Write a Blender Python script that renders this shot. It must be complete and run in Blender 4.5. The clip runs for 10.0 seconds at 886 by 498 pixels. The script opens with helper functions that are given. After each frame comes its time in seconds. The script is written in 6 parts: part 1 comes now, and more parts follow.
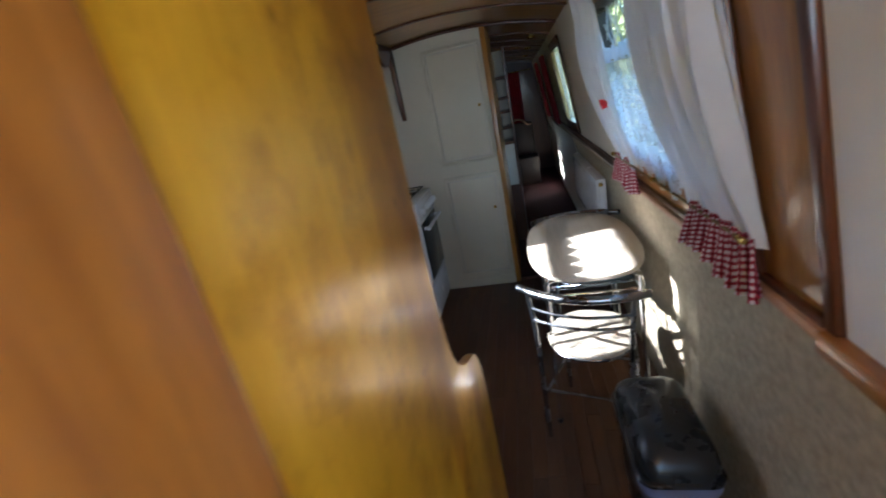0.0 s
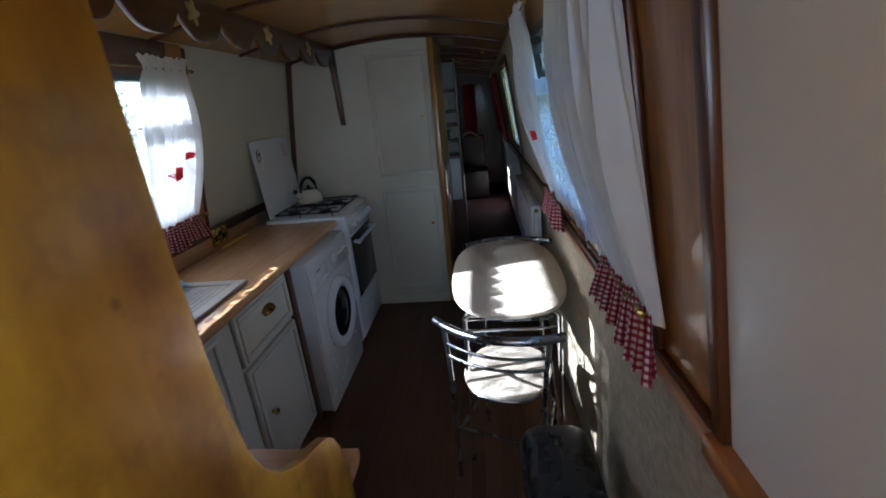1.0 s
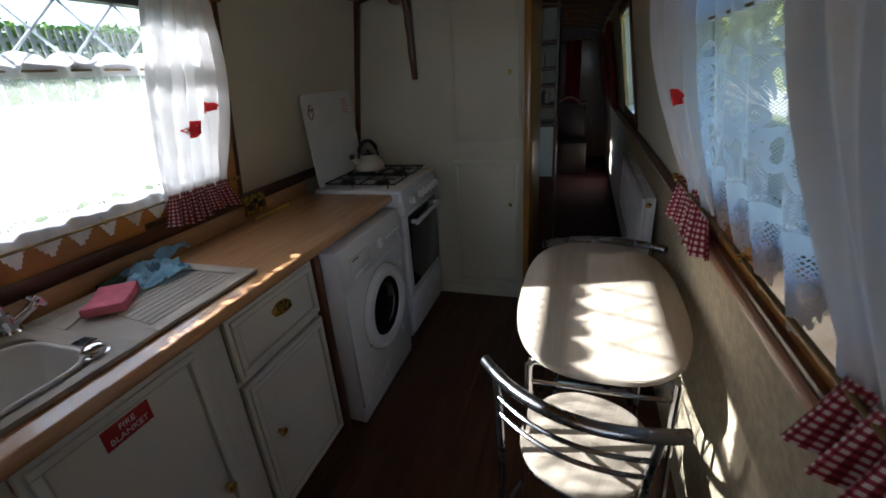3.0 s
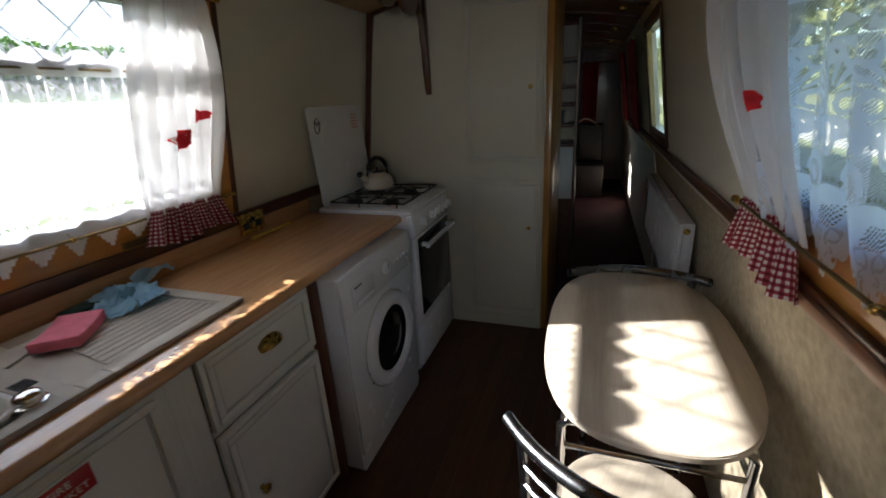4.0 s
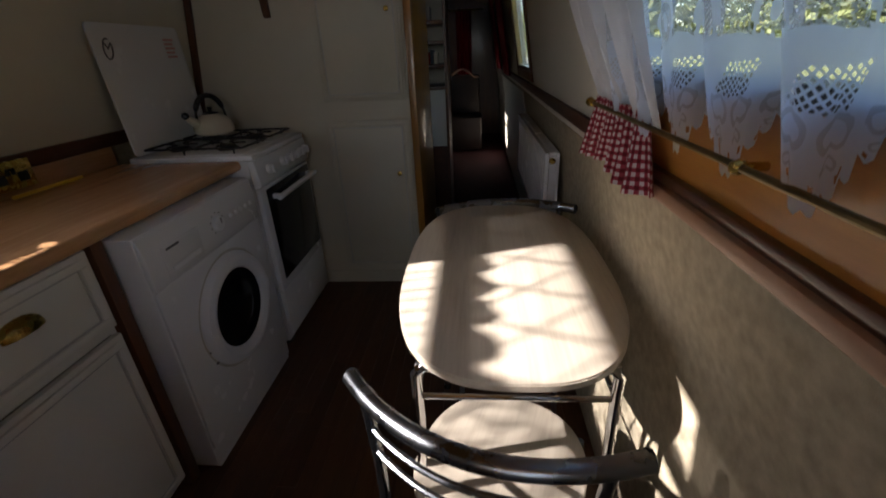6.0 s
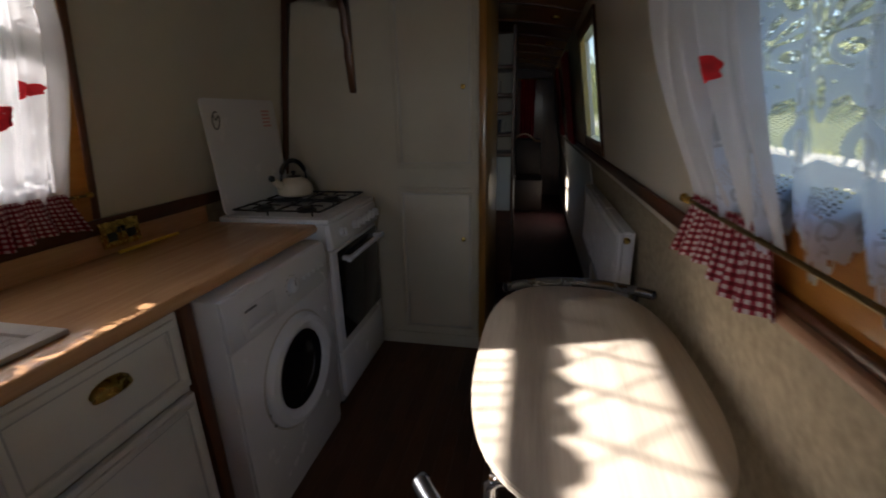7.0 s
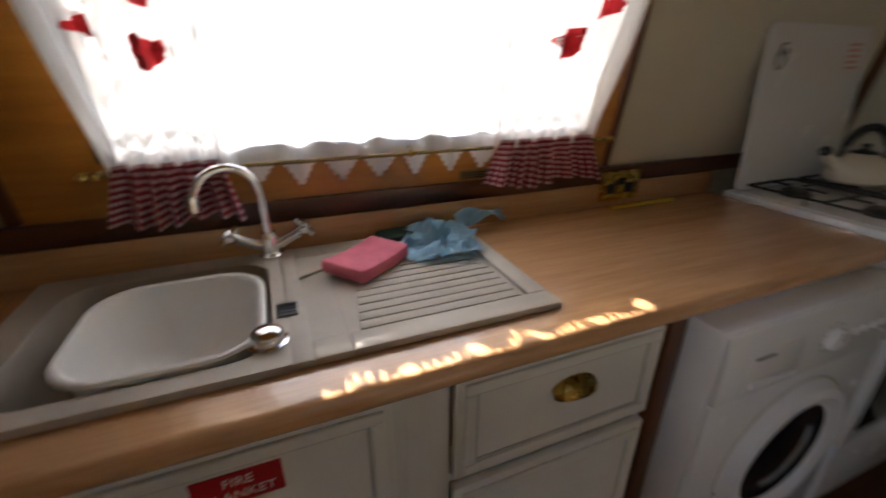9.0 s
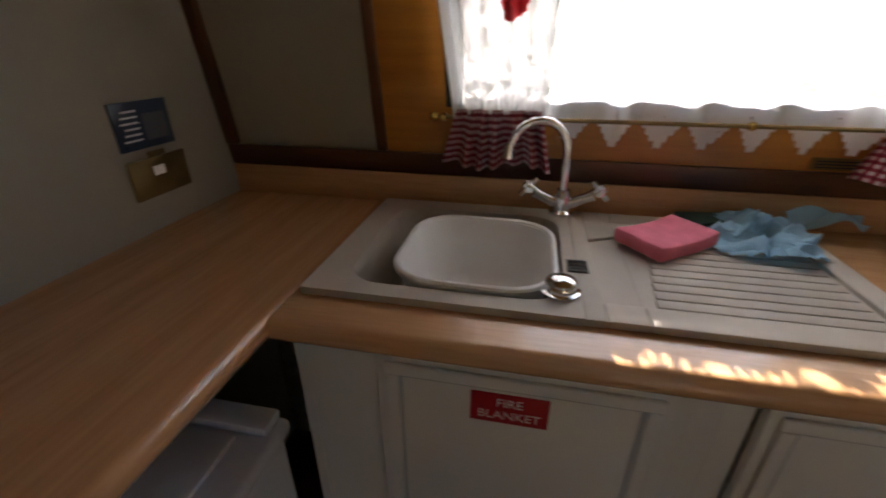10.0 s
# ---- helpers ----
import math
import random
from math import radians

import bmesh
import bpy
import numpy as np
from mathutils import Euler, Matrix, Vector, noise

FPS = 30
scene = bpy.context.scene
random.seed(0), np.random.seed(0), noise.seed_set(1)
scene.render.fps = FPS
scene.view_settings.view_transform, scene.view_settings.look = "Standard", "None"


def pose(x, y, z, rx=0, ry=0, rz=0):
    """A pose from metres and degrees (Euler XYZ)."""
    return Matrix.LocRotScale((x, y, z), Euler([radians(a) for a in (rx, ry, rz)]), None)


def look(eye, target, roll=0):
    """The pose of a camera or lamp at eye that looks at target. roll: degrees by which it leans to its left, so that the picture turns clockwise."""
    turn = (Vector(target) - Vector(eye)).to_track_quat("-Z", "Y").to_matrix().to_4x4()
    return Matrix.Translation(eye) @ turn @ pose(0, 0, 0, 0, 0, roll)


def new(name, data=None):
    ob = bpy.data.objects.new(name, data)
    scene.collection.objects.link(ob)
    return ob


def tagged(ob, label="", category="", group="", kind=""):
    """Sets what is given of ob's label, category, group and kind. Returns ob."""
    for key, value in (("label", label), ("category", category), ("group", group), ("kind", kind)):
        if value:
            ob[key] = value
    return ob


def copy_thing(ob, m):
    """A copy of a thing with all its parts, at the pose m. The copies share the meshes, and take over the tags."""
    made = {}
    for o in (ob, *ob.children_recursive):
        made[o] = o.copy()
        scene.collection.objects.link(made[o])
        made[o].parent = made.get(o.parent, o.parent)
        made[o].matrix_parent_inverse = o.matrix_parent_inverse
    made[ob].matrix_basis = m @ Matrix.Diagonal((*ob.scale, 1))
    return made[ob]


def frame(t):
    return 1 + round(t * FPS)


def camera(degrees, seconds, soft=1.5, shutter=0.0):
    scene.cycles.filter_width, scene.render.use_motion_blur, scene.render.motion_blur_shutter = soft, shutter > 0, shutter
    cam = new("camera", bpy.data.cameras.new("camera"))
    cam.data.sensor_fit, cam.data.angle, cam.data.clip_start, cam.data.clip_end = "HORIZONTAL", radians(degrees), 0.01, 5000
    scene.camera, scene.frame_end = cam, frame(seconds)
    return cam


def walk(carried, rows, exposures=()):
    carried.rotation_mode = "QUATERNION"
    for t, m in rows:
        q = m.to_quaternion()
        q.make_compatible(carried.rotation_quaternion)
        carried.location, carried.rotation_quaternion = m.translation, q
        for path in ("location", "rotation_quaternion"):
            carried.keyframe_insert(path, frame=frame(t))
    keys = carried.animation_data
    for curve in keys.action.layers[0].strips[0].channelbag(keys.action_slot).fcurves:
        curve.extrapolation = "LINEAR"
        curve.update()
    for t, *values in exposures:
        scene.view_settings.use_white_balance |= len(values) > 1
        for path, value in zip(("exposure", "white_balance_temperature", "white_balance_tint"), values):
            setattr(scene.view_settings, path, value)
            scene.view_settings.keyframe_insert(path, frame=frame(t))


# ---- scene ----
import functools

cam = camera(93.2, 10.0, soft=1.7, shutter=0.4)
PATH = [
    (0, (0.790, 0.399, 1.496), (0.354, 2.243, 0.855), -11.8),
    (0.5, (0.877, 0.472, 1.517), (0.654, 2.343, 0.846), -8.0),
    (1, (0.914, 0.561, 1.524), (0.702, 2.437, 0.866), -5.6),
    (1.5, (0.944, 0.715, 1.524), (0.671, 2.573, 0.837), -3.5),
    (2, (0.964, 0.879, 1.514), (0.526, 2.716, 0.854), -4.4),
    (2.2, (0.964, 0.935, 1.498), (0.450, 2.731, 0.782), -3.8),
    (3.3, (0.884, 1.122, 1.452), (0.287, 2.867, 0.677), -4.2),
    (3.5, (0.875, 1.151, 1.444), (0.318, 2.925, 0.709), -4.4),
    (4, (0.837, 1.249, 1.412), (0.192, 3.016, 0.735), -3.5),
    (4.5, (0.860, 1.403, 1.249), (0.413, 3.192, 0.473), -3.4),
    (5, (0.907, 1.425, 1.204), (0.731, 3.154, 0.213), -3.1),
    (6.3, (0.925, 1.433, 1.270), (0.760, 3.284, 0.533), -2.6),
    (6.5, (0.911, 1.438, 1.284), (0.710, 3.316, 0.624), -2.0),
    (7, (0.857, 1.469, 1.319), (0.456, 3.330, 0.706), -1.5),
    (7.5, (0.776, 1.565, 1.315), (0.039, 3.325, 0.717), -3.0),
    (8, (0.666, 1.654, 1.308), (-0.539, 3.117, 0.671), -2.5),
    (8.5, (0.519, 1.651, 1.306), (-0.930, 2.850, 0.626), -1.9),
    (9, (0.426, 1.644, 1.284), (-1.272, 2.339, 0.490), 0.1),
    (9.5, (0.417, 1.634, 1.263), (-1.381, 1.620, 0.387), -0.1),
    (10, (0.415, 1.537, 1.244), (-1.345, 1.174, 0.366), -0.0),
]
EXPOSURES = [(0.0, 3.35, 5350, 10), (0.5, 3.15, 5250, 10), (1.0, 2.75, 5050, 10), (2.0, 2.3, 5400, 10), (3.5, 2.35, 5900, 10), (5.0, 2.3, 6300, 15), (6.5, 1.85, 6300, 18), (7.5, 2.3, 6500, 18), (8.5, 2.85, 6600, 15), (9.0, 3.0, 6600, 15), (10.0, 2.75, 6650, 16)]
walk(cam, [(t, look(eye, target, roll)) for t, eye, target, roll in PATH], EXPOSURES)

# ---- light: sun from the port side, a little astern, open sky, and two added fill lamps ----
SUN_WAY = Vector((1.0, 0.22, -0.59)).normalized()
world = bpy.data.worlds.new("sky")
scene.world = world
world.use_nodes = True
wn = world.node_tree.nodes
sky = wn.new("ShaderNodeTexSky")
sky.sky_type, sky.sun_disc = "NISHITA", False
sky.sun_elevation = math.asin(-SUN_WAY.z)
sky.sun_rotation = math.atan2(-SUN_WAY.x, -SUN_WAY.y)
world.node_tree.links.new(sky.outputs["Color"], wn["Background"].inputs["Color"])
wn["Background"].inputs["Strength"].default_value = 0.12
sun = new("sun", bpy.data.lights.new("sun", "SUN"))
sun.data.energy, sun.data.angle, sun.data.color = 5.0, radians(0.8), (1.0, 0.96, 0.89)
sun.matrix_basis = look((-10, 0, 8), Vector((-10, 0, 8)) + SUN_WAY)
# Added fill lamp astern, out of view, brightening the galley entrance.
stern_fill = new("stern_fill_light", bpy.data.lights.new("stern_fill_light", "AREA"))
stern_fill.data.shape, stern_fill.data.size, stern_fill.data.size_y = "RECTANGLE", 0.5, 0.7
stern_fill.data.energy, stern_fill.data.color = 0.35, (0.68, 0.85, 1.0)
stern_fill.matrix_basis = look((0.95, -1.25, 1.54), (0.95, 1.0, 1.62))
# Second added fill lamp, unseen on the starboard side, lights the ply panel.
aft_fill = new("aft_fill_light", bpy.data.lights.new("aft_fill_light", "AREA"))
aft_fill.data.shape, aft_fill.data.size, aft_fill.data.size_y = "RECTANGLE", 0.82, 0.30
aft_fill.data.energy, aft_fill.data.color = 3.0, (0.86, 0.94, 1.0)
aft_fill.matrix_basis = look((1.150, -0.30, 1.56), (0.0, -0.05, 2.02))


# ---- materials ----
def nodes_of(name):
    m = bpy.data.materials.new(name)
    m.use_nodes = True
    nt = m.node_tree
    return m, nt, nt.nodes["Principled BSDF"]


def mapped(nt, scale, coords="Object"):
    tc, mp = nt.nodes.new("ShaderNodeTexCoord"), nt.nodes.new("ShaderNodeMapping")
    nt.links.new(tc.outputs[coords], mp.inputs["Vector"])
    mp.inputs["Scale"].default_value = scale
    return mp.outputs["Vector"]


def noise_tex(nt, vec, scale, detail=4.0, rough=0.55):
    n = nt.nodes.new("ShaderNodeTexNoise")
    n.inputs["Scale"].default_value, n.inputs["Detail"].default_value, n.inputs["Roughness"].default_value = scale, detail, rough
    nt.links.new(vec, n.inputs["Vector"])
    return n.outputs["Fac"]


def ramp(nt, fac, stops):
    r = nt.nodes.new("ShaderNodeValToRGB")
    while len(r.color_ramp.elements) < len(stops):
        r.color_ramp.elements.new(0.5)
    for e, (p, c) in zip(r.color_ramp.elements, stops):
        e.position, e.color = p, (*c, 1) if len(c) == 3 else c
    nt.links.new(fac, r.inputs["Fac"])
    return r.outputs["Color"]


def calc(nt, op, a, b=None, clamp=False):
    n = nt.nodes.new("ShaderNodeMath")
    n.operation, n.use_clamp = op, clamp
    for i, v in enumerate((a, b)):
        if v is None:
            continue
        if isinstance(v, (int, float)):
            n.inputs[i].default_value = v
        else:
            nt.links.new(v, n.inputs[i])
    return n.outputs[0]


def mixed(nt, fac, a, b, blend="MIX"):
    n = nt.nodes.new("ShaderNodeMix")
    n.data_type, n.blend_type = "RGBA", blend
    for i, v in ((0, fac), (6, a), (7, b)):
        if isinstance(v, tuple):
            n.inputs[i].default_value = (*v, 1)
        elif isinstance(v, (int, float)):
            n.inputs[i].default_value = v
        else:
            nt.links.new(v, n.inputs[i])
    return n.outputs[2]


def bumped(nt, p, height, strength, distance=0.002):
    b = nt.nodes.new("ShaderNodeBump")
    b.inputs["Strength"].default_value, b.inputs["Distance"].default_value = strength, distance
    nt.links.new(height, b.inputs["Height"])
    nt.links.new(b.outputs["Normal"], p.inputs["Normal"])


def painted(name, colour, rough=0.4, spread=0.06, grain=60, bump=0.05, metal=0.0, coat=0.0, big=3.0):
    """Paint, plastic, enamel or metal, with a soft large mottling and fine grain."""
    m, nt, p = nodes_of(name)
    v = mapped(nt, (1, 1, 1))
    lo = tuple(c * (1 - spread) for c in colour)
    hi = tuple(min(1, c * (1 + spread)) for c in colour)
    base = ramp(nt, noise_tex(nt, v, big, 5), [(0.3, lo), (0.7, hi)])
    nt.links.new(base, p.inputs["Base Color"])
    fine = noise_tex(nt, v, grain, 3)
    rr = nt.nodes.new("ShaderNodeMapRange")
    rr.inputs["To Min"].default_value, rr.inputs["To Max"].default_value = max(0.02, rough - 0.07), min(1, rough + 0.09)
    nt.links.new(noise_tex(nt, v, big * 4, 4), rr.inputs["Value"])
    nt.links.new(rr.outputs[0], p.inputs["Roughness"])
    p.inputs["Metallic"].default_value, p.inputs["Coat Weight"].default_value = metal, coat
    p.inputs["Coat Roughness"].default_value = 0.12
    if bump:
        bumped(nt, p, fine, bump, 0.001)
    return m


def wooden(name, dark, light, scale, rough=0.3, coat=0.3, rings=9.0, bump=0.06, vary=0.0, coords="Object"):
    """Varnished or laminate wood; scale is small along the grain."""
    m, nt, p = nodes_of(name)
    v = mapped(nt, scale, coords)
    if vary:
        oi = nt.nodes.new("ShaderNodeObjectInfo")
        add = nt.nodes.new("ShaderNodeVectorMath")
        nt.links.new(v, add.inputs[0])
        comb = nt.nodes.new("ShaderNodeCombineXYZ")
        for i in range(3):
            nt.links.new(calc(nt, "MULTIPLY", oi.outputs["Random"], 13.0 + 7 * i), comb.inputs[i])
        nt.links.new(comb.outputs[0], add.inputs[1])
        v = add.outputs[0]
    warp = noise_tex(nt, v, 1.4, 3)
    lines = noise_tex(nt, v, rings, 6, 0.65)
    f = calc(nt, "ADD", calc(nt, "MULTIPLY", warp, 0.55), calc(nt, "MULTIPLY", lines, 0.5))
    c = ramp(nt, f, [(0.3, dark), (0.72, light)])
    if vary:
        c = mixed(nt, 1.0, c, ramp(nt, oi.outputs["Random"], [(0, (1 - vary,) * 3), (1, (1.0, 1.0, 1.0))]), "MULTIPLY")
    nt.links.new(c, p.inputs["Base Color"])
    p.inputs["Roughness"].default_value, p.inputs["Coat Weight"].default_value, p.inputs["Coat Roughness"].default_value = rough, coat, 0.1
    bumped(nt, p, lines, bump, 0.001)
    return m


def figured_ply():
    """Honey ply: upright veneer bands, blotchy figure and small bird's-eye knots under varnish."""
    m, nt, p = nodes_of("honey_figured_ply")
    band = noise_tex(nt, mapped(nt, (1, 6, 0.25)), 1.3, 2, 0.4)
    c = ramp(nt, band, [(0.36, (0.44, 0.172, 0.004)), (0.47, (0.57, 0.262, 0.007)), (0.5, (0.72, 0.372, 0.012)), (0.66, (0.80, 0.425, 0.018))])
    blotch = noise_tex(nt, mapped(nt, (1, 8, 7)), 2.6, 6, 0.62)
    c = mixed(nt, 1.0, c, ramp(nt, blotch, [(0.30, (0.62, 0.54, 0.40)), (0.52, (0.94, 0.92, 0.85)), (0.72, (1.0, 1.0, 1.0))]), "MULTIPLY")
    grain = noise_tex(nt, mapped(nt, (1, 120, 7)), 1.0, 4, 0.6)
    c = mixed(nt, 1.0, c, ramp(nt, grain, [(0.25, (0.86, 0.84, 0.80)), (0.7, (1.0, 1.0, 1.0))]), "MULTIPLY")
    vo = nt.nodes.new("ShaderNodeTexVoronoi")
    vo.inputs["Scale"].default_value = 9.0
    nt.links.new(mapped(nt, (1, 2.0, 1.6)), vo.inputs["Vector"])
    eye = ramp(nt, vo.outputs["Distance"], [(0.04, (0.45, 0.36, 0.25)), (0.10, (1.0, 1.0, 1.0))])
    c = mixed(nt, 0.8, c, eye, "MULTIPLY")
    nt.links.new(c, p.inputs["Base Color"])
    p.inputs["Roughness"].default_value, p.inputs["Coat Weight"].default_value, p.inputs["Coat Roughness"].default_value = 0.36, 0.35, 0.16
    p.inputs["Metallic"].default_value = 0.5
    bumped(nt, p, blotch, 0.25, 0.002)
    return m


M = {}
M["ply"] = figured_ply()
M["ply_red"] = wooden("reddish_varnished_board", (0.12, 0.035, 0.005), (0.31, 0.115, 0.015), (12, 16, 1.6), 0.3, 0.5, 5)
M["ceiling"] = wooden("varnished_ceiling_ply", (0.25, 0.10, 0.012), (0.46, 0.22, 0.036), (1.5, 9, 3), 0.28, 0.35, 3)
M["oak"] = wooden("varnished_oak_board", (0.21, 0.085, 0.013), (0.45, 0.215, 0.042), (14, 14, 1.1), 0.3, 0.5, 6)
M["pine"] = wooden("orange_varnished_pine", (0.31, 0.105, 0.013), (0.52, 0.22, 0.034), (10, 1.2, 10), 0.28, 0.5, 6)
M["mahogany"] = wooden("dark_mahogany_trim", (0.045, 0.014, 0.006), (0.12, 0.036, 0.012), (12, 1.2, 12), 0.34, 0.2, 7)
M["mahogany_up"] = wooden("dark_mahogany_post", (0.05, 0.016, 0.006), (0.13, 0.04, 0.012), (12, 12, 1.0), 0.34, 0.2, 7)
M["valance"] = wooden("brown_varnished_valance", (0.06, 0.018, 0.004), (0.13, 0.042, 0.009), (10, 1.5, 10), 0.28, 0.35, 6)
M["sill"] = wooden("pale_worn_sill", (0.33, 0.17, 0.09), (0.50, 0.29, 0.17), (12, 1.5, 12), 0.45, 0.15, 6)
M["worktop"] = wooden("beech_laminate_worktop", (0.47, 0.235, 0.10), (0.69, 0.40, 0.20), (22, 1.6, 22), 0.24, 0.7, 6, 0.02)
M["worktop_x"] = wooden("beech_laminate_return", (0.43, 0.205, 0.085), (0.62, 0.335, 0.16), (1.6, 22, 22), 0.24, 0.6, 6, 0.02)
M["tabletop"] = wooden("pale_oak_laminate", (0.42, 0.35, 0.265), (0.60, 0.525, 0.42), (26, 1.4, 26), 0.42, 0.0, 6, 0.03)
M["floor"] = wooden("brown_laminate_strip", (0.06, 0.023, 0.008), (0.145, 0.060, 0.023), (20, 2.2, 20), 0.48, 0.0, 6, 0.05, 0.4)
M["wall"] = painted("cream_painted_lining", (0.66, 0.62, 0.52), 0.38, 0.05, 90, 0.05)
M["cupboard"] = painted("cream_painted_cupboard", (0.56, 0.525, 0.425), 0.40, 0.06, 80, 0.06)
# The cream lining again, with the dim aft corner's shade put into its colour.
M["beige"] = painted("shade_darkened_lining", (0.36, 0.325, 0.255), 0.5, 0.07, 120, 0.08)
M["cabinet"] = painted("white_painted_cabinet", (0.74, 0.72, 0.66), 0.36, 0.05, 70, 0.06)
M["white_panel"] = painted("cool_white_gloss_panel", (0.76, 0.79, 0.82), 0.22, 0.03, 60, 0.03, 0.0, 0.2)
# Grey for the painted shade lines inside mouldings, and for the porthole gasket.
M["line_grey"] = painted("grey_shade_line_and_gasket", (0.50, 0.49, 0.46), 0.45, 0.1, 80, 0.04)
M["enamel"] = painted("white_enamel", (0.78, 0.79, 0.82), 0.24, 0.025, 40, 0.02, 0.0, 0.2)
M["plastic_white"] = painted("white_plastic", (0.78, 0.80, 0.84), 0.35, 0.03, 60, 0.03)
M["plastic_black"] = painted("black_plastic", (0.018, 0.019, 0.021), 0.27, 0.2, 120, 0.08)
M["black_iron"] = painted("black_enamel_iron", (0.02, 0.02, 0.022), 0.4, 0.2, 90, 0.1)
M["glass_black"] = painted("black_oven_glass", (0.008, 0.008, 0.010), 0.10, 0.1, 20, 0.0)
M["chrome"] = painted("chrome", (0.80, 0.81, 0.83), 0.055, 0.04, 40, 0.0, 1.0)
M["tube"] = painted("gunmetal_tube", (0.30, 0.31, 0.33), 0.26, 0.12, 60, 0.02, 1.0)
M["brass"] = painted("worn_brass", (0.55, 0.38, 0.10), 0.26, 0.25, 50, 0.04, 1.0, 0, 14)
M["brass_dark"] = painted("dull_brass", (0.22, 0.155, 0.065), 0.45, 0.3, 50, 0.05, 0.9, 0, 14)
M["gold"] = painted("gilt_wood", (0.62, 0.44, 0.17), 0.4, 0.3, 60, 0.1, 0.5, 0, 20)
M["composite"] = painted("beige_granite_sink", (0.50, 0.44, 0.365), 0.55, 0.12, 400, 0.1, 0, 0, 8)
M["carpet"] = painted("beige_carpet_lining", (0.40, 0.335, 0.23), 0.95, 0.2, 420, 0.9, 0, 0, 40)
M["carpet_red"] = painted("dark_red_carpet", (0.032, 0.003, 0.005), 0.97, 0.3, 400, 0.6, 0, 0, 10)
M["velvet_red"] = painted("red_curtain_cloth", (0.30, 0.008, 0.016), 0.7, 0.2, 200, 0.3, 0, 0, 9)
M["bowl"] = painted("white_bowl_plastic", (0.86, 0.84, 0.80), 0.34, 0.03, 60, 0.03)
M["sponge"] = painted("pink_sponge", (0.72, 0.18, 0.24), 0.9, 0.12, 220, 0.9, 0, 0, 30)
M["cloth_blue"] = painted("pale_blue_cloth", (0.47, 0.73, 0.88), 0.9, 0.10, 350, 0.5, 0, 0, 20)
M["cloth_dark"] = painted("dark_green_scourer", (0.02, 0.045, 0.03), 0.95, 0.3, 300, 0.9, 0, 0, 30)
M["cream"] = painted("cream_enamel", (0.70, 0.64, 0.52), 0.2, 0.05, 30, 0.0, 0, 0.4)
M["red_sign"] = painted("red_sign_plate", (0.42, 0.012, 0.018), 0.35, 0.06, 40, 0.0)
M["white_ink"] = painted("white_print", (0.8, 0.8, 0.8), 0.5, 0.03, 40, 0.0)
M["grey_ink"] = painted("grey_print", (0.10, 0.10, 0.12), 0.5, 0.05, 40, 0.0)
M["red_ink"] = painted("faded_red_print", (0.62, 0.33, 0.32), 0.5, 0.1, 40, 0.0)
M["poppy"] = painted("red_embroidery", (0.68, 0.02, 0.03), 0.85, 0.25, 400, 0.4, 0, 0, 40)
M["navy"] = painted("dark_blue_notice", (0.03, 0.05, 0.09), 0.3, 0.15, 40, 0.0)
M["yellow"] = painted("yellow_plastic", (0.75, 0.48, 0.03), 0.35, 0.06, 40, 0.0)
M["tray"] = painted("blue_grey_tray", (0.28, 0.38, 0.44), 0.35, 0.15, 90, 0.05, 0, 0, 18)
M["liner"] = painted("bluish_bin_bag", (0.20, 0.22, 0.34), 0.3, 0.2, 90, 0.2)
M["leather"] = painted("dark_brown_leather", (0.022, 0.013, 0.010), 0.5, 0.2, 60, 0.2)
M["frame_black"] = painted("black_window_frame", (0.02, 0.021, 0.024), 0.35, 0.15, 60, 0.03)
M["hull"] = painted("dark_green_hull", (0.02, 0.05, 0.03), 0.4, 0.1, 60, 0.03)
M["trunk"] = painted("bark", (0.12, 0.09, 0.06), 0.9, 0.3, 40, 0.8, 0, 0, 12)
M["gravel"] = painted("pale_gravel_path", (0.34, 0.32, 0.27), 0.95, 0.2, 50, 0.8, 0, 0, 1.5)
M["fence_wood"] = painted("weathered_fence", (0.25, 0.23, 0.20), 0.85, 0.2, 60, 0.4, 0, 0, 6)


def grass_material():
    m, nt, p = nodes_of("grass_ground")
    v = mapped(nt, (1, 1, 1))
    f = calc(nt, "ADD", calc(nt, "MULTIPLY", noise_tex(nt, v, 0.4, 4), 0.5), calc(nt, "MULTIPLY", noise_tex(nt, v, 30, 5), 0.5))
    nt.links.new(ramp(nt, f, [(0.3, (0.075, 0.10, 0.035)), (0.7, (0.20, 0.20, 0.085))]), p.inputs["Base Color"])
    p.inputs["Roughness"].default_value = 0.9
    bumped(nt, p, noise_tex(nt, v, 60, 4), 0.9, 0.03)
    return m


def leaf_material(name, dark, light):
    m, nt, p = nodes_of(name)
    geo = nt.nodes.new("ShaderNodeNewGeometry")
    c = ramp(nt, geo.outputs["Random Per Island"], [(0, dark), (1, light)])
    nt.links.new(c, p.inputs["Base Color"])
    p.inputs["Roughness"].default_value = 0.6
    tr = nt.nodes.new("ShaderNodeBsdfTranslucent")
    nt.links.new(c, tr.inputs["Color"])
    mx = nt.nodes.new("ShaderNodeMixShader")
    mx.inputs[0].default_value = 0.35
    nt.links.new(p.outputs[0], mx.inputs[1])
    nt.links.new(tr.outputs[0], mx.inputs[2])
    nt.links.new(mx.outputs[0], nt.nodes["Material Output"].inputs["Surface"])
    return m


def water_material():
    m, nt, p = nodes_of("canal_water")
    p.inputs["Base Color"].default_value = (0.035, 0.045, 0.03, 1)
    p.inputs["Roughness"].default_value = 0.08
    bumped(nt, p, noise_tex(nt, mapped(nt, (1, 0.6, 1)), 5, 4), 0.35, 0.05)
    return m


